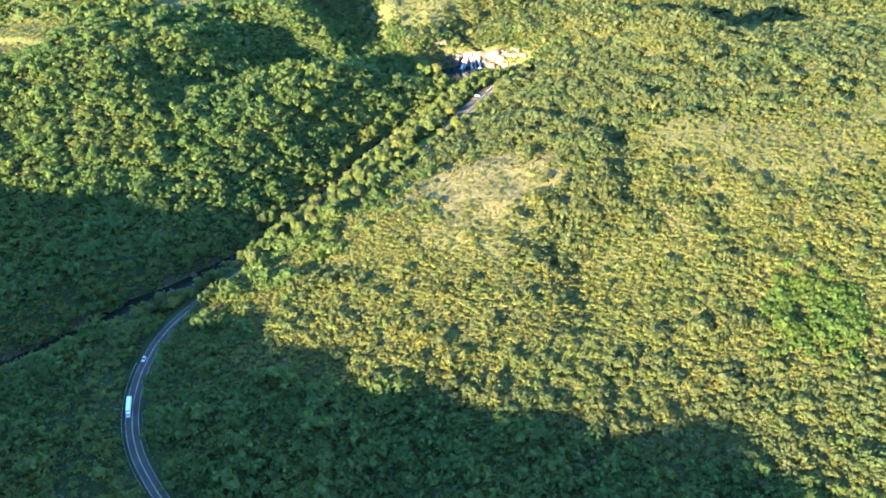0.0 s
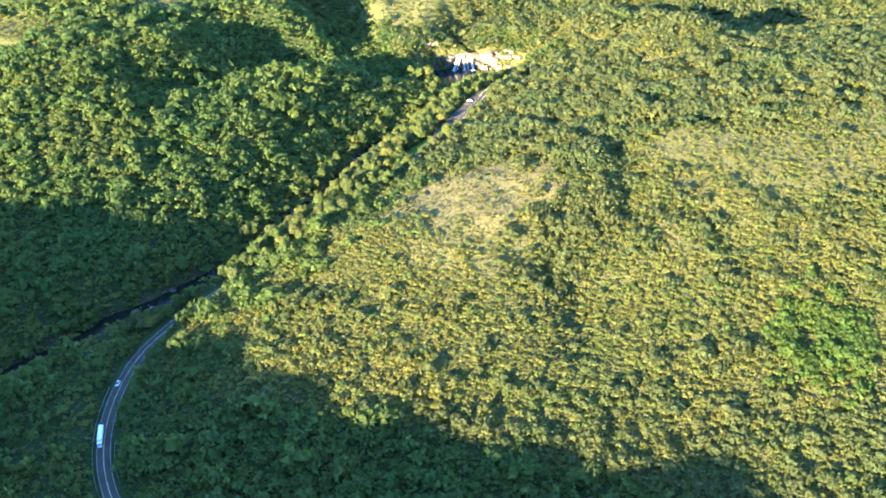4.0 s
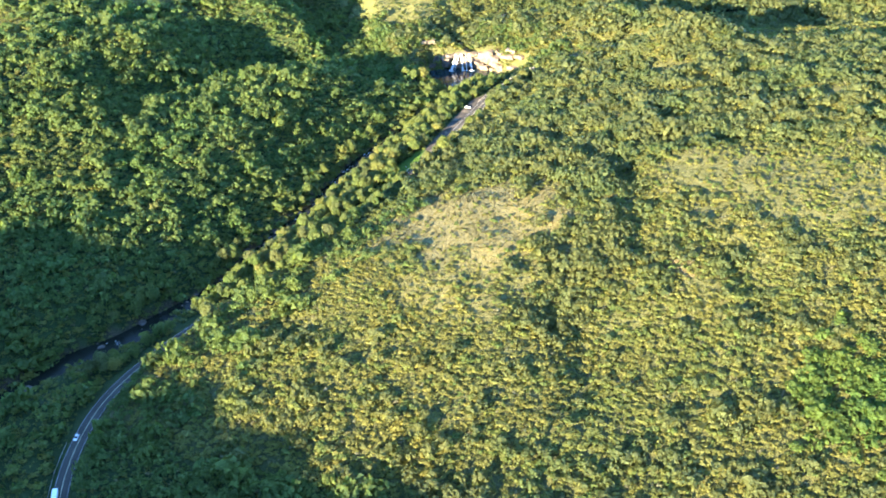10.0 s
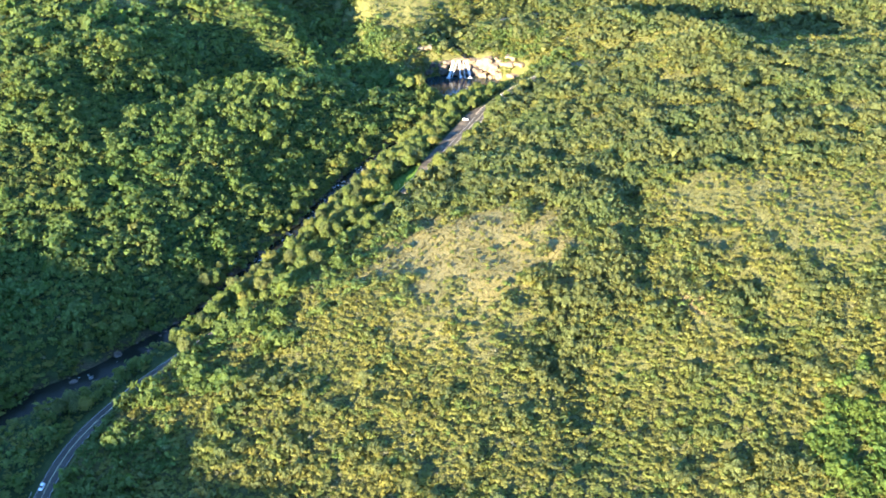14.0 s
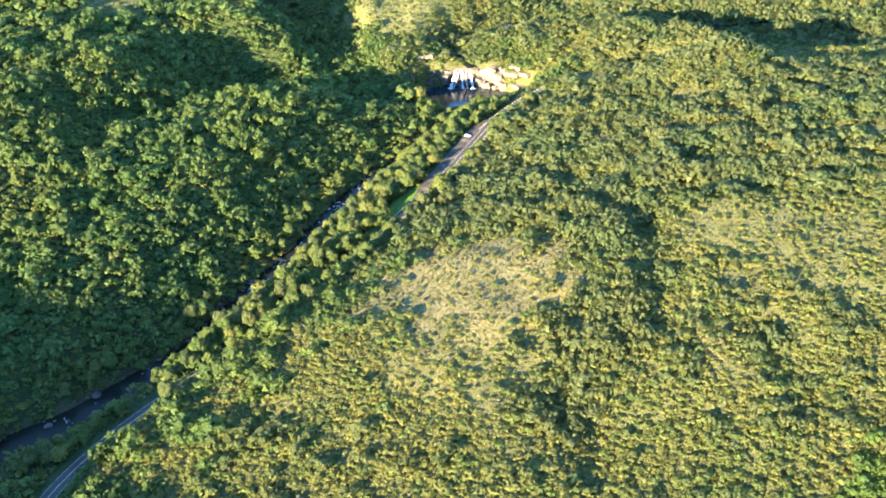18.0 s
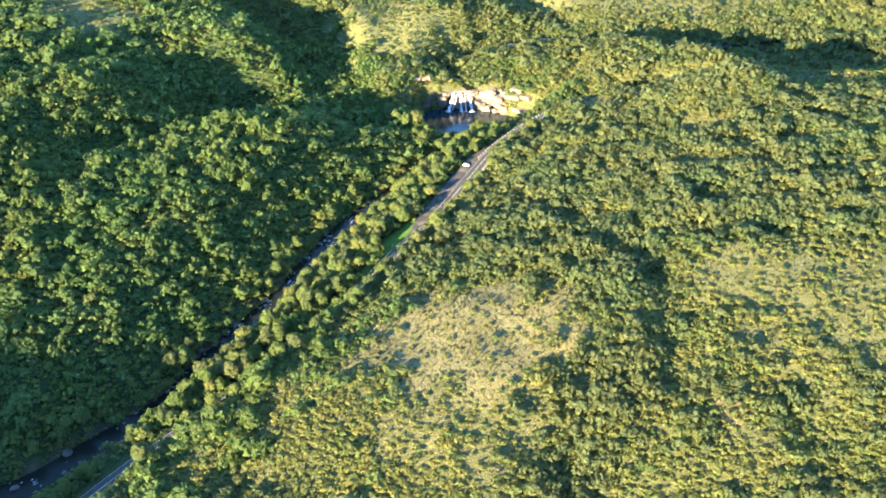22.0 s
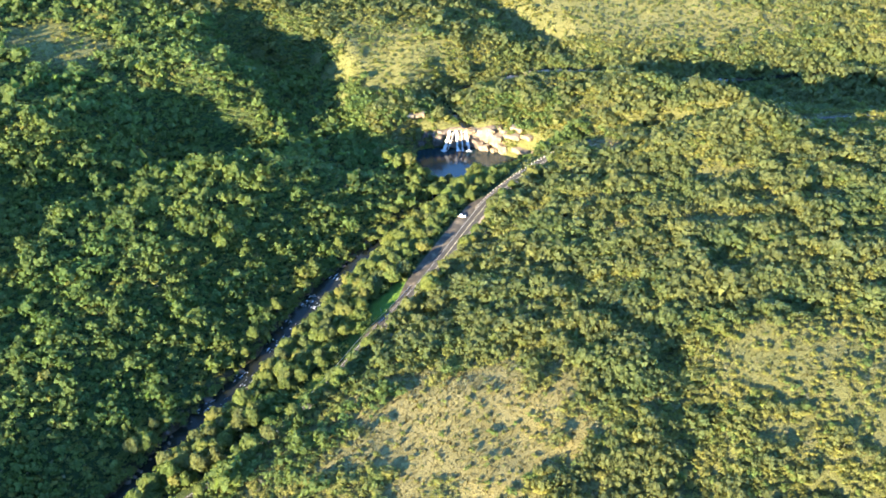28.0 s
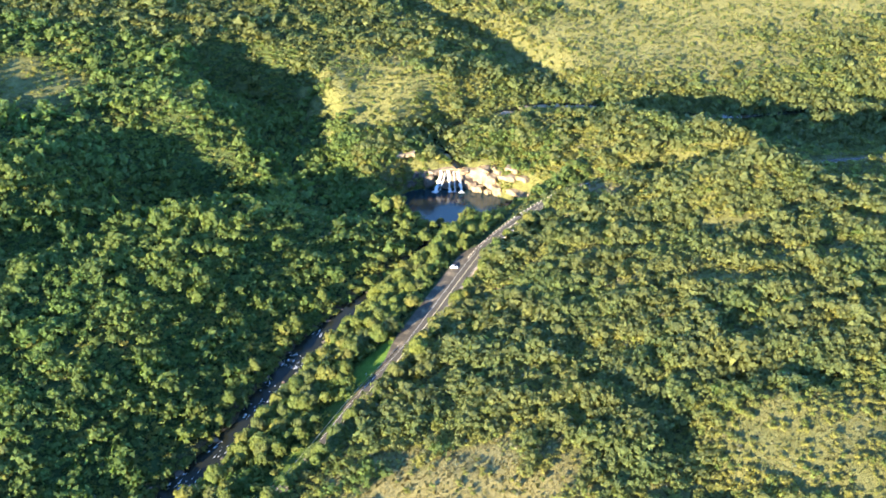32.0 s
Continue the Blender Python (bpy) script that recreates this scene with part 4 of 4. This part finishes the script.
strip = (s2 < 0) & (s > 0) & (d < 44) & ~((q[:, 0] < -122) & (d < 26)) & (patches(LAWN, q[:, 0], q[:, 1]) < 0.1) & (q[:, 1] < 885)
edge = (s2 > 0) & (d2 > 9) & (d2 < 15) & (q[:, 1] > 540)
lip = (s < 0) & (d < 15) & (q[:, 1] > 560)
q = q[strip | (edge & (rng.uniform(0, 1, len(q)) < 0.7)) | (lip & (rng.uniform(0, 1, len(q)) < 0.4))]
q = q[~low_shore(q)][:280]
q = np.vstack([q, [(-16, 884), (-9, 877), (-3, 870), (3, 864), (-22, 890), (-2, 880), (5, 876), (9, 881), (2, 886), (11, 873), (15, 866), (19, 874), (23, 881), (26, 872), (21, 866), (13, 858)]])
first = [True] * len(BANK_TREES)
for x, y in q:
    k = int(rng.choice(5, p=(0.3, 0.25, 0.2, 0.1, 0.15)))
    r = float(2.0 + 3.2 * rng.beta(1.6, 2.2))
    m = Matrix.Translation((x, y, hz(x, y))) @ Matrix.Rotation(rng.uniform(0, 6.28), 4, "Z")
    ob = BANK_TREES[k] if first[k] else copy_thing(BANK_TREES[k], Matrix())
    first[k] = False
    ob.matrix_basis = m @ Matrix.Diagonal((r, r, r * rng.uniform(0.9, 1.2) * (1.1 if y < 716 else 1.0), 1))
for k, ob in enumerate(BANK_TREES):
    if first[k]:
        ob.matrix_basis = Matrix.Translation((60 + 6 * k, 790, hz(60 + 6 * k, 790))) @ Matrix.Diagonal((3, 3, 3, 1))
q = jittered(-200, 110, 520, 900, 2.6)
q = q[open_ground(q, 8.2, 0.6)]
d, s, _, _ = along(RIVER, q[:, 0], q[:, 1])
d2, s2, _, _ = along(ROAD, q[:, 0], q[:, 1])
q = q[(s2 < 0) & (s > 0) & (d < 44) & ~((q[:, 0] < -122) & (d < 26)) & (patches(LAWN, q[:, 0], q[:, 1]) < 0.1)]
rad = sizes(len(q), 1.6, 3.6) * np.where(low_shore(q), 0.5, 1.0)
planting("bank_bushes", "bright green bushes filling the strip between river and road", "bushes", LEAF_LUSH, q, rad, 0.8 + 0.85 * rad, FORM_NEAR)
bloom = tree_thing("flowering_tree", 140, LEAF_YELLOW, "small tree in full yellow blossom on the shaded slope", "flowering tree")
bloom.matrix_basis = Matrix.Translation((-104, 855, hz(-104, 855))) @ Matrix.Diagonal((2.6, 2.6, 2.9, 1))


# ---- stones ----
def rock_mesh(name, seed, mat, flat=0.65, level=2, rough_=0.16):
    r = np.random.default_rng(seed)
    v, f = ico(level)
    cuts = r.normal(0, 1, (9, 3))
    cuts /= np.linalg.norm(cuts, axis=1)[:, None]
    for c in cuts:
        over = np.maximum(v @ c - r.uniform(0.55, 0.85), 0)
        v = v - over[:, None] * c * 0.9
    v = v + r.normal(0, rough_ * 0.25, v.shape)
    return mesh_from(name, v * (1, 1, flat), f, mat)


STONES = [rock_mesh("boulder", 200 + k, BOULDER if k % 3 else ROCK_DARK) for k in range(6)]
labels = ("weathered grey boulder in the river bed", "pale stone at the river's edge", "dark wet boulder among the rapids")


def stone(x, y, z, r, k, label, group):
    ob = new("boulder", STONES[k % 6])
    ob.matrix_basis = Matrix.Translation((x, y, z)) @ Matrix.Rotation(rng.uniform(0, 6.28), 4, "Z") @ Matrix.Diagonal((r * rng.uniform(0.8, 1.5), r, r * rng.uniform(0.7, 1.1), 1))
    return tagged(ob, label, "boulder", group)


for k in range(330):
    i = int(rng.integers(8, len(wp) - 6)) if k % 3 == 0 else int(rng.integers(85, len(wp) - 12))
    side = rng.choice((-1, 1), p=(0.3, 0.7))
    off = side * (wid[i] * rng.uniform(0.35, 1.08) if k % 2 else wid[i] + rng.uniform(-1.5, 1.5 + 1.8 * (side > 0)))
    x, y = wp[i, :2] + wr[i] * off
    r = float(rng.uniform(0.5, 1.5) if k % 9 else rng.uniform(1.6, 2.6))
    stone(x, y, max(hz(x, y), wp[i, 2] - 0.3) + 0.1 * r, r, k, labels[k % 3], "river boulders")
# white water of the rapids
bits = []
for run0, run1, count in ((20, 75, 60), (300, 345, 10), (436, 448, 24), (460, 468, 14), (486, 500, 22), (508, 513, 10), (526, 538, 44), (556, 562, 8)):
    for k in range(count):
        at = rng.uniform(run0, run1)
        i = int(np.argmin(np.abs(wrun - at)))
        x, y = wp[i, :2] + wr[i] * wid[i] * rng.uniform(-0.8, 0.5) + rng.normal(0, 0.8, 2)
        t = np.array((-wr[i, 1], wr[i, 0]))
        l, w = 0.3 + 2.0 * rng.beta(1, 3), rng.uniform(0.06, 0.24)
        n = 10
        a_ = np.linspace(0, 2 * math.pi, n + 1)[:-1]
        rim = (1 + 0.6 * rng.normal(0, 1, n).clip(-1, 1))
        ring = np.array((x, y)) + np.outer(l * rim * np.cos(a_), t) + np.outer(w * rim * np.sin(a_), wr[i])
        z = wp[i, 2] + 0.05
        v = np.vstack([np.column_stack([ring, np.full(n, z)]), [[x, y, z + 0.16]]])
        bits.append((v, np.array([(j, (j + 1) % n, n) for j in range(n)])))
tagged(new("white_water", mesh_from("white_water", *join_arrays(bits), FOAM, True)), "streaks of white foam over the river's rapids", "white water", "", "stuff")

# ---- the waterfall ----
ledge = tagged(new("rock_ledge"), "pale tan rock ledges of a broad waterfall", "rock ledge")
ledge.location = (36, 931, 0)


def ledge_block(name, x, y, z, sx, sy, sz, seed, mat, turn=0.0):
    """A weathered block: a box cut finely, its faces worn and its edges broken."""
    r = np.random.default_rng(seed)
    bm = box_bm(sx, sy, sz)
    bmesh.ops.subdivide_edges(bm, edges=bm.edges[:], cuts=5, use_grid_fill=True)
    for v in bm.verts:
        q = v.co.copy()
        for axis, size in enumerate((sx, sy, sz)):
            k = abs(q[axis]) / (size / 2)
            if k > 0.99:
                v.co[axis] *= 1 - 0.10 * r.uniform(0, 1)
        e_ = sum(abs(q[i]) > 0.49 * s for i, s in enumerate((sx, sy, sz)))
        if e_ >= 2:
            v.co *= 0.92
        v.co += Vector(r.normal(0, 0.022, 3)) * min(sx, sy, sz)
    shear = r.normal(0, 0.10, 4)
    for v in bm.verts:
        v.co.x += shear[0] * v.co.z + 0.05 * sx * math.sin(3.1 * v.co.y / sy + seed)
        v.co.y += shear[1] * v.co.z + 0.07 * sy * math.sin(4.3 * v.co.x / sx * 2 + seed)
        v.co.z += 0.09 * sz * math.sin(5.0 * v.co.x / sx + 2 * seed)
    ob = part(name, bm_mesh(name, bm, mat), ledge)
    ob.matrix_basis = pose(x - 36, y - 931, z, 0, 0, turn)
    return ob


for k, (x, y, z, sx, sy, sz, turn, mat) in enumerate((
        (34, 935, 4, 34, 9, 11, -4, ROCK_DARK), (20, 934, 8.8, 9, 8, 4.4, 8, ROCK_DARK), (27, 935, 9.6, 10, 8, 3.6, -3, ROCK), (35, 936, 10.0, 11, 9, 3.6, -8, ROCK), (43, 935, 9.4, 12, 10, 5, -14, ROCK),
        (50, 931, 8.5, 10, 10, 10, -26, ROCK), (56, 927, 6, 9, 9, 8, -35, ROCK), (60, 921, 3, 7, 8, 6, -30, ROCK), (55, 934, 11, 9, 7, 5, -18, ROCK), (61, 931, 10, 7, 6, 4, -24, ROCK),
        (10, 935, 6, 11, 8, 9, 14, ROCK_DARK), (16, 930, 4.5, 7, 6, 8, 10, ROCK_DARK), (25, 928.5, 3, 7, 4, 6, 0, ROCK_DARK), (43, 928, 3, 8, 5, 6, -10, ROCK_DARK), (47, 925, 1.5, 7, 5, 4, -20, ROCK),
        (23, 944, 13.6, 14, 7, 3, 10, ROCK), (40, 944, 13.6, 14, 7, 3, -8, ROCK), (53, 941, 13, 9, 6, 3, -15, ROCK), (5, 931, 1.5, 7, 5, 4, 14, ROCK_DARK), (-2, 926, 1, 6, 5, 3, 25, ROCK_DARK),
        (38.5, 930.5, 10.6, 5, 4, 2.2, 12, ROCK), (53, 922, 0.8, 4, 4, 2.5, 30, ROCK))):
    ledge_block("ledge_block", x, y, z, sx, sy, sz, 300 + k, mat, turn)
for k, (x, y, sx, sy, sz, turn) in enumerate(((65, 920, 12, 8, 3.4, -30), (71, 915, 13, 9, 3.2, -34), (77, 909.5, 12, 9, 3.0, -40), (81.5, 904, 9, 7, 2.6, -46), (74, 917, 9, 6, 2.6, -35), (68, 923, 9, 6, 3, -26),
                                              (60, 926, 9, 7, 5, -30), (8, 938, 8, 5, 2.2, 14), (-4, 931, 9, 5, 2.4, 20), (3, 935, 9, 5, 2.6, 10))):
    ledge_block("ledge_block", x, y, hz(x, y) + 0.3, sx, sy, sz, 330 + k, ROCK, turn)

falls = tagged(new("waterfall"), "white waterfall splitting into strands over pale rock", "waterfall")
falls.location = (32, 930, 0)


def strand(points, w0, w1, seed):
    """A falling sheet of water: follows the rock down, with frayed sides and a bulging front."""
    r = np.random.default_rng(seed)
    pts = np.array(points, float)
    k = np.linspace(0, 1, 14)
    run = np.linspace(0, 1, len(pts))
    c = np.stack([np.interp(k, run, pts[:, i]) for i in range(3)], 1)
    v, f, n = [], [], 5
    for i, q in enumerate(c):
        w = w0 + (w1 - w0) * k[i]
        for j in range(n):
            o = (j / (n - 1) - 0.5) * 2
            v.append((q[0] + o * w * (1 + 0.25 * r.normal()), q[1] - 0.45 * (1 - o * o) + 0.1 * r.normal(), q[2]))
    for i in range(len(c) - 1):
        for j in range(n - 1):
            a_ = i * n + j
            f.append((a_, a_ + 1, a_ + n + 1, a_ + n))
    return part("strand", mesh_from("strand", np.array(v) - (32, 930, 0), np.array(f), FOAM, True), falls)


for k, row in enumerate((
        (((23.8, 929.5, 11.4), (23.4, 926.8, 9), (22.0, 925.0, 4.5), (20.3, 923.5, 0.2)), 0.7, 1.2),
        (((28.2, 929.8, 11.6), (28.4, 927.2, 9.6), (29.0, 925.4, 4.5), (29.6, 924.2, 0.2)), 0.9, 0.7),
        (((31.6, 929.8, 11.4), (31.9, 927.0, 9), (32.3, 925.2, 4.5), (32.7, 924.0, 0.2)), 0.3, 0.4),
        (((34.2, 929.5, 11.4), (34.8, 926.8, 9), (36.0, 924.8, 4.5), (36.8, 923.6, 0.2)), 0.65, 0.9),
        (((26.4, 929.5, 10.6), (25.6, 927.0, 7.5), (24.2, 925.4, 4.0), (23.0, 924.2, 0.6)), 0.25, 0.4))):
    strand(row[0], row[1], row[2], 340 + k)
for k, (x, y, r) in enumerate(((20.3, 922.8, 2.2), (29.6, 923.4, 1.6), (32.7, 923.2, 1.0), (36.8, 922.8, 2.0))):
    n = 14
    a_ = np.linspace(0, 2 * math.pi, n + 1)[:-1]
    rim = r * (1 + 0.25 * np.sin(3 * a_ + k))
    v = np.vstack([np.column_stack([x + rim * np.cos(a_), y + 0.7 * rim * np.sin(a_), np.full(n, 0.05)]), [[x, y, 0.55]]])
    part("splash", mesh_from("splash", v - (32, 930, 0), np.array([(j, (j + 1) % n, n) for j in range(n)]), FOAM, True), falls)
SLABS = [rock_mesh("rock_slab", 260 + k, ROCK, 0.65, 2, 0.3) for k in range(3)]
# pale rock slabs where the upper river shows
for k, (x, y, r) in enumerate(((70, 1001, 4), (82, 1008, 4.5), (93, 1012, 5), (103, 1014, 4), (112, 1012, 4.5), (121, 1014, 4), (130, 1011, 4.2), (98, 1006, 3), (60, 998, 3.5), (140, 1014, 3))):
    ob = new("rock_slab", SLABS[k % 3])
    ob.matrix_basis = Matrix.Translation((x, y, max(hz(x, y), 19.6) + 0.2)) @ Matrix.Rotation(k * 1.3, 4, "Z") @ Matrix.Diagonal((r * 1.6, r * 1.1, r * 0.45, 1))
    tagged(ob, "pale flat rock slab in the upper river", "rock slab", "upper river slabs")

# ---- vehicles ----


def loft(rows, mat, name):
    """A body drawn through rings of (x, half width, low, high), rounded at the shoulders."""
    v, f, n = [], [], 8
    for x, w, lo, hi in rows:
        m_ = 0.12 * min(1.0, hi - lo)
        for yy, zz in ((-w * 0.92, lo), (-w, lo + m_), (-w, hi - m_), (-w * 0.88, hi), (w * 0.88, hi), (w, hi - m_), (w, lo + m_), (w * 0.92, lo)):
            v.append((x, yy, zz))
    for i in range(len(rows) - 1):
        for j in range(n):
            a_, b_ = i * n + j, i * n + (j + 1) % n
            f.append((a_, b_, b_ + n, a_ + n))
    bm = bmesh.new()
    vs = [bm.verts.new(q) for q in v]
    for q in f:
        bm.faces.new([vs[i] for i in q])
    bm.faces.new(vs[:n][::-1])
    bm.faces.new(vs[-n:])
    bmesh.ops.recalc_face_normals(bm, faces=bm.faces[:])
    return bm_mesh(name, bm, mat)


def wheel(parent, x, y, r=0.32, w=0.2):
    bm = bmesh.new()
    bmesh.ops.create_cone(bm, cap_ends=True, segments=18, radius1=r, radius2=r, depth=w, matrix=Matrix.Rotation(radians(90), 4, "X"))
    bmesh.ops.bevel(bm, geom=[e_ for e_ in bm.edges if len(e_.link_faces) == 2 and e_.calc_face_angle() > 1], offset=0.03, segments=2, affect="EDGES")
    ob = part("wheel", bm_mesh("wheel", bm, RUBBER), parent)
    ob.location = (x, y, r)
    bm = bmesh.new()
    bmesh.ops.create_cone(bm, cap_ends=True, segments=14, radius1=r * 0.6, radius2=r * 0.5, depth=w + 0.03, matrix=Matrix.Rotation(radians(90), 4, "X"))
    part("rim", bm_mesh("rim", bm, STEEL), ob)


def small(name, parent, at, size, mat, bevel=0.015):
    ob = part(name, bm_mesh(name, box_bm(*size, (0, 0, 0), bevel), mat), parent)
    ob.location = at
    return ob


def car(label, paint, m):
    base = new("car")
    part("body", loft(((-2.1, 0.72, 0.4, 0.75), (-2.0, 0.84, 0.28, 0.95), (-1.2, 0.87, 0.25, 0.98), (0.9, 0.87, 0.25, 0.95), (1.7, 0.84, 0.26, 0.86), (2.1, 0.70, 0.35, 0.66)), paint, "body"), base)
    part("cabin", loft(((-1.95, 0.70, 0.9, 0.99), (-1.45, 0.66, 0.9, 1.38), (-0.9, 0.64, 0.9, 1.42), (0.1, 0.64, 0.9, 1.40), (1.0, 0.70, 0.88, 0.97)), CAR_GLASS, "cabin"), base, "dark glazed cabin")
    part("roof", loft(((-1.5, 0.60, 1.37, 1.42), (-0.9, 0.62, 1.40, 1.46), (0.1, 0.60, 1.38, 1.44)), paint, "roof"), base)
    for x in (-1.25, 1.3):
        for y in (-0.78, 0.78):
            wheel(base, x, y)
    for y in (-0.58, 0.58):
        small("headlight", base, (2.02, y, 0.62), (0.12, 0.28, 0.12), LAMP_GLASS)
        small("tail_light", base, (-2.06, y, 0.74), (0.08, 0.22, 0.14), LAMP_RED)
        small("mirror", base, (0.72, 1.62 * y, 0.98), (0.10, 0.16, 0.11), paint)
    for x in (-2.1, 2.08):
        small("bumper", base, (x, 0, 0.42), (0.14, 1.45, 0.2), CAR_DARK, 0.04)
    base.matrix_basis = m
    return tagged(base, label, "car")


def truck(label, m):
    base = new("truck")
    part("cargo_box", loft(((-9.6, 1.25, 1.1, 3.85), (-9.5, 1.3, 1.05, 3.95), (3.0, 1.3, 1.05, 3.95), (3.1, 1.25, 1.1, 3.85)), CAR_WHITE, "cargo_box"), base, "long white cargo box")
    part("cab", loft(((3.5, 1.15, 0.7, 3.0), (3.7, 1.22, 0.6, 3.2), (5.2, 1.22, 0.6, 2.9), (5.5, 1.15, 0.6, 2.5), (5.6, 1.1, 0.6, 1.9)), CAR_WHITE, "cab"), base)
    small("windscreen", base, (5.5, 0, 2.25), (0.12, 2.0, 0.75), CAR_GLASS, 0.03)
    for y in (-1.215, 1.215):
        small("side_window", base, (4.7, y, 2.3), (0.9, 0.06, 0.6), CAR_GLASS)
        small("mirror", base, (5.3, y * 1.16, 2.3), (0.12, 0.2, 0.5), CAR_DARK)
        small("headlight", base, (5.62, y * 0.75, 0.95), (0.1, 0.35, 0.22), LAMP_GLASS)
        small("side_skirt", base, (-3.0, y * 0.95, 0.85), (6.0, 0.06, 0.5), CAR_DARK)
        for x in (4.6, 1.6, 0.5, -6.4, -7.6, -8.8):
            wheel(base, x, y * 0.86, 0.5, 0.3)
    small("chassis", base, (-2.3, 0, 0.85), (15.0, 0.9, 0.3), CAR_DARK)
    small("bumper", base, (5.62, 0, 0.6), (0.16, 2.3, 0.3), CAR_WHITE, 0.04)
    base.matrix_basis = m
    return tagged(base, label, "truck")


def on_road(x, y, off, ahead=True):
    """A pose on the road at the point of its course next to a place, off to its right."""
    i = int(np.argmin(np.hypot(rp[:, 0] - x, rp[:, 1] - y)))
    way = np.array((-rr[i, 1], rr[i, 0])) * (1 if ahead else -1)
    at = rp[i, :2] + rr[i] * off
    slope = (rp[i + 1, 2] - rp[i - 1, 2]) / 6.0 * (1 if ahead else -1)
    return Matrix.Translation((*at, rp[i, 2] + 0.11)) @ Matrix.Rotation(math.atan2(way[1], way[0]), 4, "Z") @ Matrix.Rotation(-math.atan(slope), 4, "Y")


truck("white articulated truck with a long box on the curving road", on_road(-155.5, 428, -1.6, False) @ Matrix.Scale(0.85, 4))
car("small white car driving on the near bend", CAR_WHITE, on_road(-156.5, 471, -1.7, False))
car("white car driving past the lay-by", CAR_WHITE, on_road(10.5, 741, 1.7, True))
bay_car = car("white car parked in the lay-by above the pool", CAR_WHITE, Matrix())
i = int(np.argmin(np.hypot(rp[:, 0] - 38, rp[:, 1] - 802)))
bay_car.matrix_basis = Matrix.Translation((rp[i, 0] - rr[i, 0] * 7.2, rp[i, 1] - rr[i, 1] * 7.2, rp[i, 2] + 0.07)) @ Matrix.Rotation(radians(-12), 4, "Z")


# ---- road furniture ----
def guard_rail(label, y0, y1, off, x0=-1000, x1=60):
    sel = np.nonzero((rp[:, 1] > y0) & (rp[:, 1] < y1) & (rp[:, 0] > x0) & (rp[:, 0] < x1))[0]
    base = new("guard_rail")
    q, r = rp[sel], rr[sel]
    base.location = q[0]
    o = np.array(q[0])
    v, f = [], []
    prof = ((0.0, 0.45), (0.06, 0.52), (0.0, 0.60), (0.06, 0.68), (0.0, 0.76))
    for (c, rt) in zip(q, r):
        for dx, dz in prof:
            v.append((c[0] + rt[0] * (off + dx), c[1] + rt[1] * (off + dx), c[2] + dz))
    n = len(prof)
    for i_ in range(len(q) - 1):
        for j in range(n - 1):
            a_ = i_ * n + j
            f.append((a_, a_ + 1, a_ + n + 1, a_ + n))
    beam = part("beam", mesh_from("beam", np.array(v) - o, np.array(f), STEEL), base)
    md = beam.modifiers.new("sheet", "SOLIDIFY")
    md.thickness = 0.02
    post = bm_mesh("post", box_bm(0.12, 0.16, 1.2, (0, 0, 0.1), 0.015), STEEL)
    for c, rt in zip(q[::1], r[::1]):
        ob = part("post", post, base)
        ob.location = (c[0] + rt[0] * (off + 0.14 * np.sign(off)) - o[0], c[1] + rt[1] * (off + 0.14 * np.sign(off)) - o[1], c[2] - o[2])
    return tagged(base, label, "guard rail")


guard_rail("galvanised steel guard rail on the outside of the bend", 372, 470, -4.9)
guard_rail("galvanised steel guard rail on the inside of the bend", 396, 428, 4.9)
guard_rail("galvanised steel guard rail beside the grass verge", 640, 738, -4.9)
guard_rail("galvanised steel guard rail on the far stretch of road", 880, 930, 4.3, 236, 345)
marker = bpy.data.meshes.new("marker_post")
bm = box_bm(0.30, 0.30, 0.85, (0, 0, 0.3), 0.05)
bm.to_mesh(marker)
bm.free()
marker.materials.append(WHITEWASH)
for off in (-3.95, 3.95):
    sel = np.nonzero((rp[:, 1] > 812) & (rp[:, 1] < 884))[0]
    for i_ in sel[::1]:
        ob = new("marker_post", marker)
        c, rt = rp[i_], rr[i_]
        ob.matrix_basis = Matrix.Translation((c[0] + rt[0] * off, c[1] + rt[1] * off, c[2] + 0.02)) @ Matrix.Rotation(math.atan2(rt[1], rt[0]), 4, "Z")
        tagged(ob, "whitewashed concrete marker post beside the road", "marker post", "marker posts on the bend")
# a road sign at the grass verge
sign = tagged(new("road_sign"), "small grey road sign on a steel pole", "road sign")
pole = bmesh.new()
bmesh.ops.create_cone(pole, cap_ends=True, segments=10, radius1=0.05, radius2=0.05, depth=2.6, matrix=Matrix.Translation((0, 0, 1.2)))
part("pole", bm_mesh("pole", pole, STEEL), sign)
part("plate", bm_mesh("plate", box_bm(0.5, 0.04, 0.6, (0, -0.07, 2.3), 0.02), STEEL), sign, "grey metal plate")
sign.matrix_basis = Matrix.Translation((-12.5, 716, hz(-12.5, 716))) @ Matrix.Rotation(radians(-30), 4, "Z")
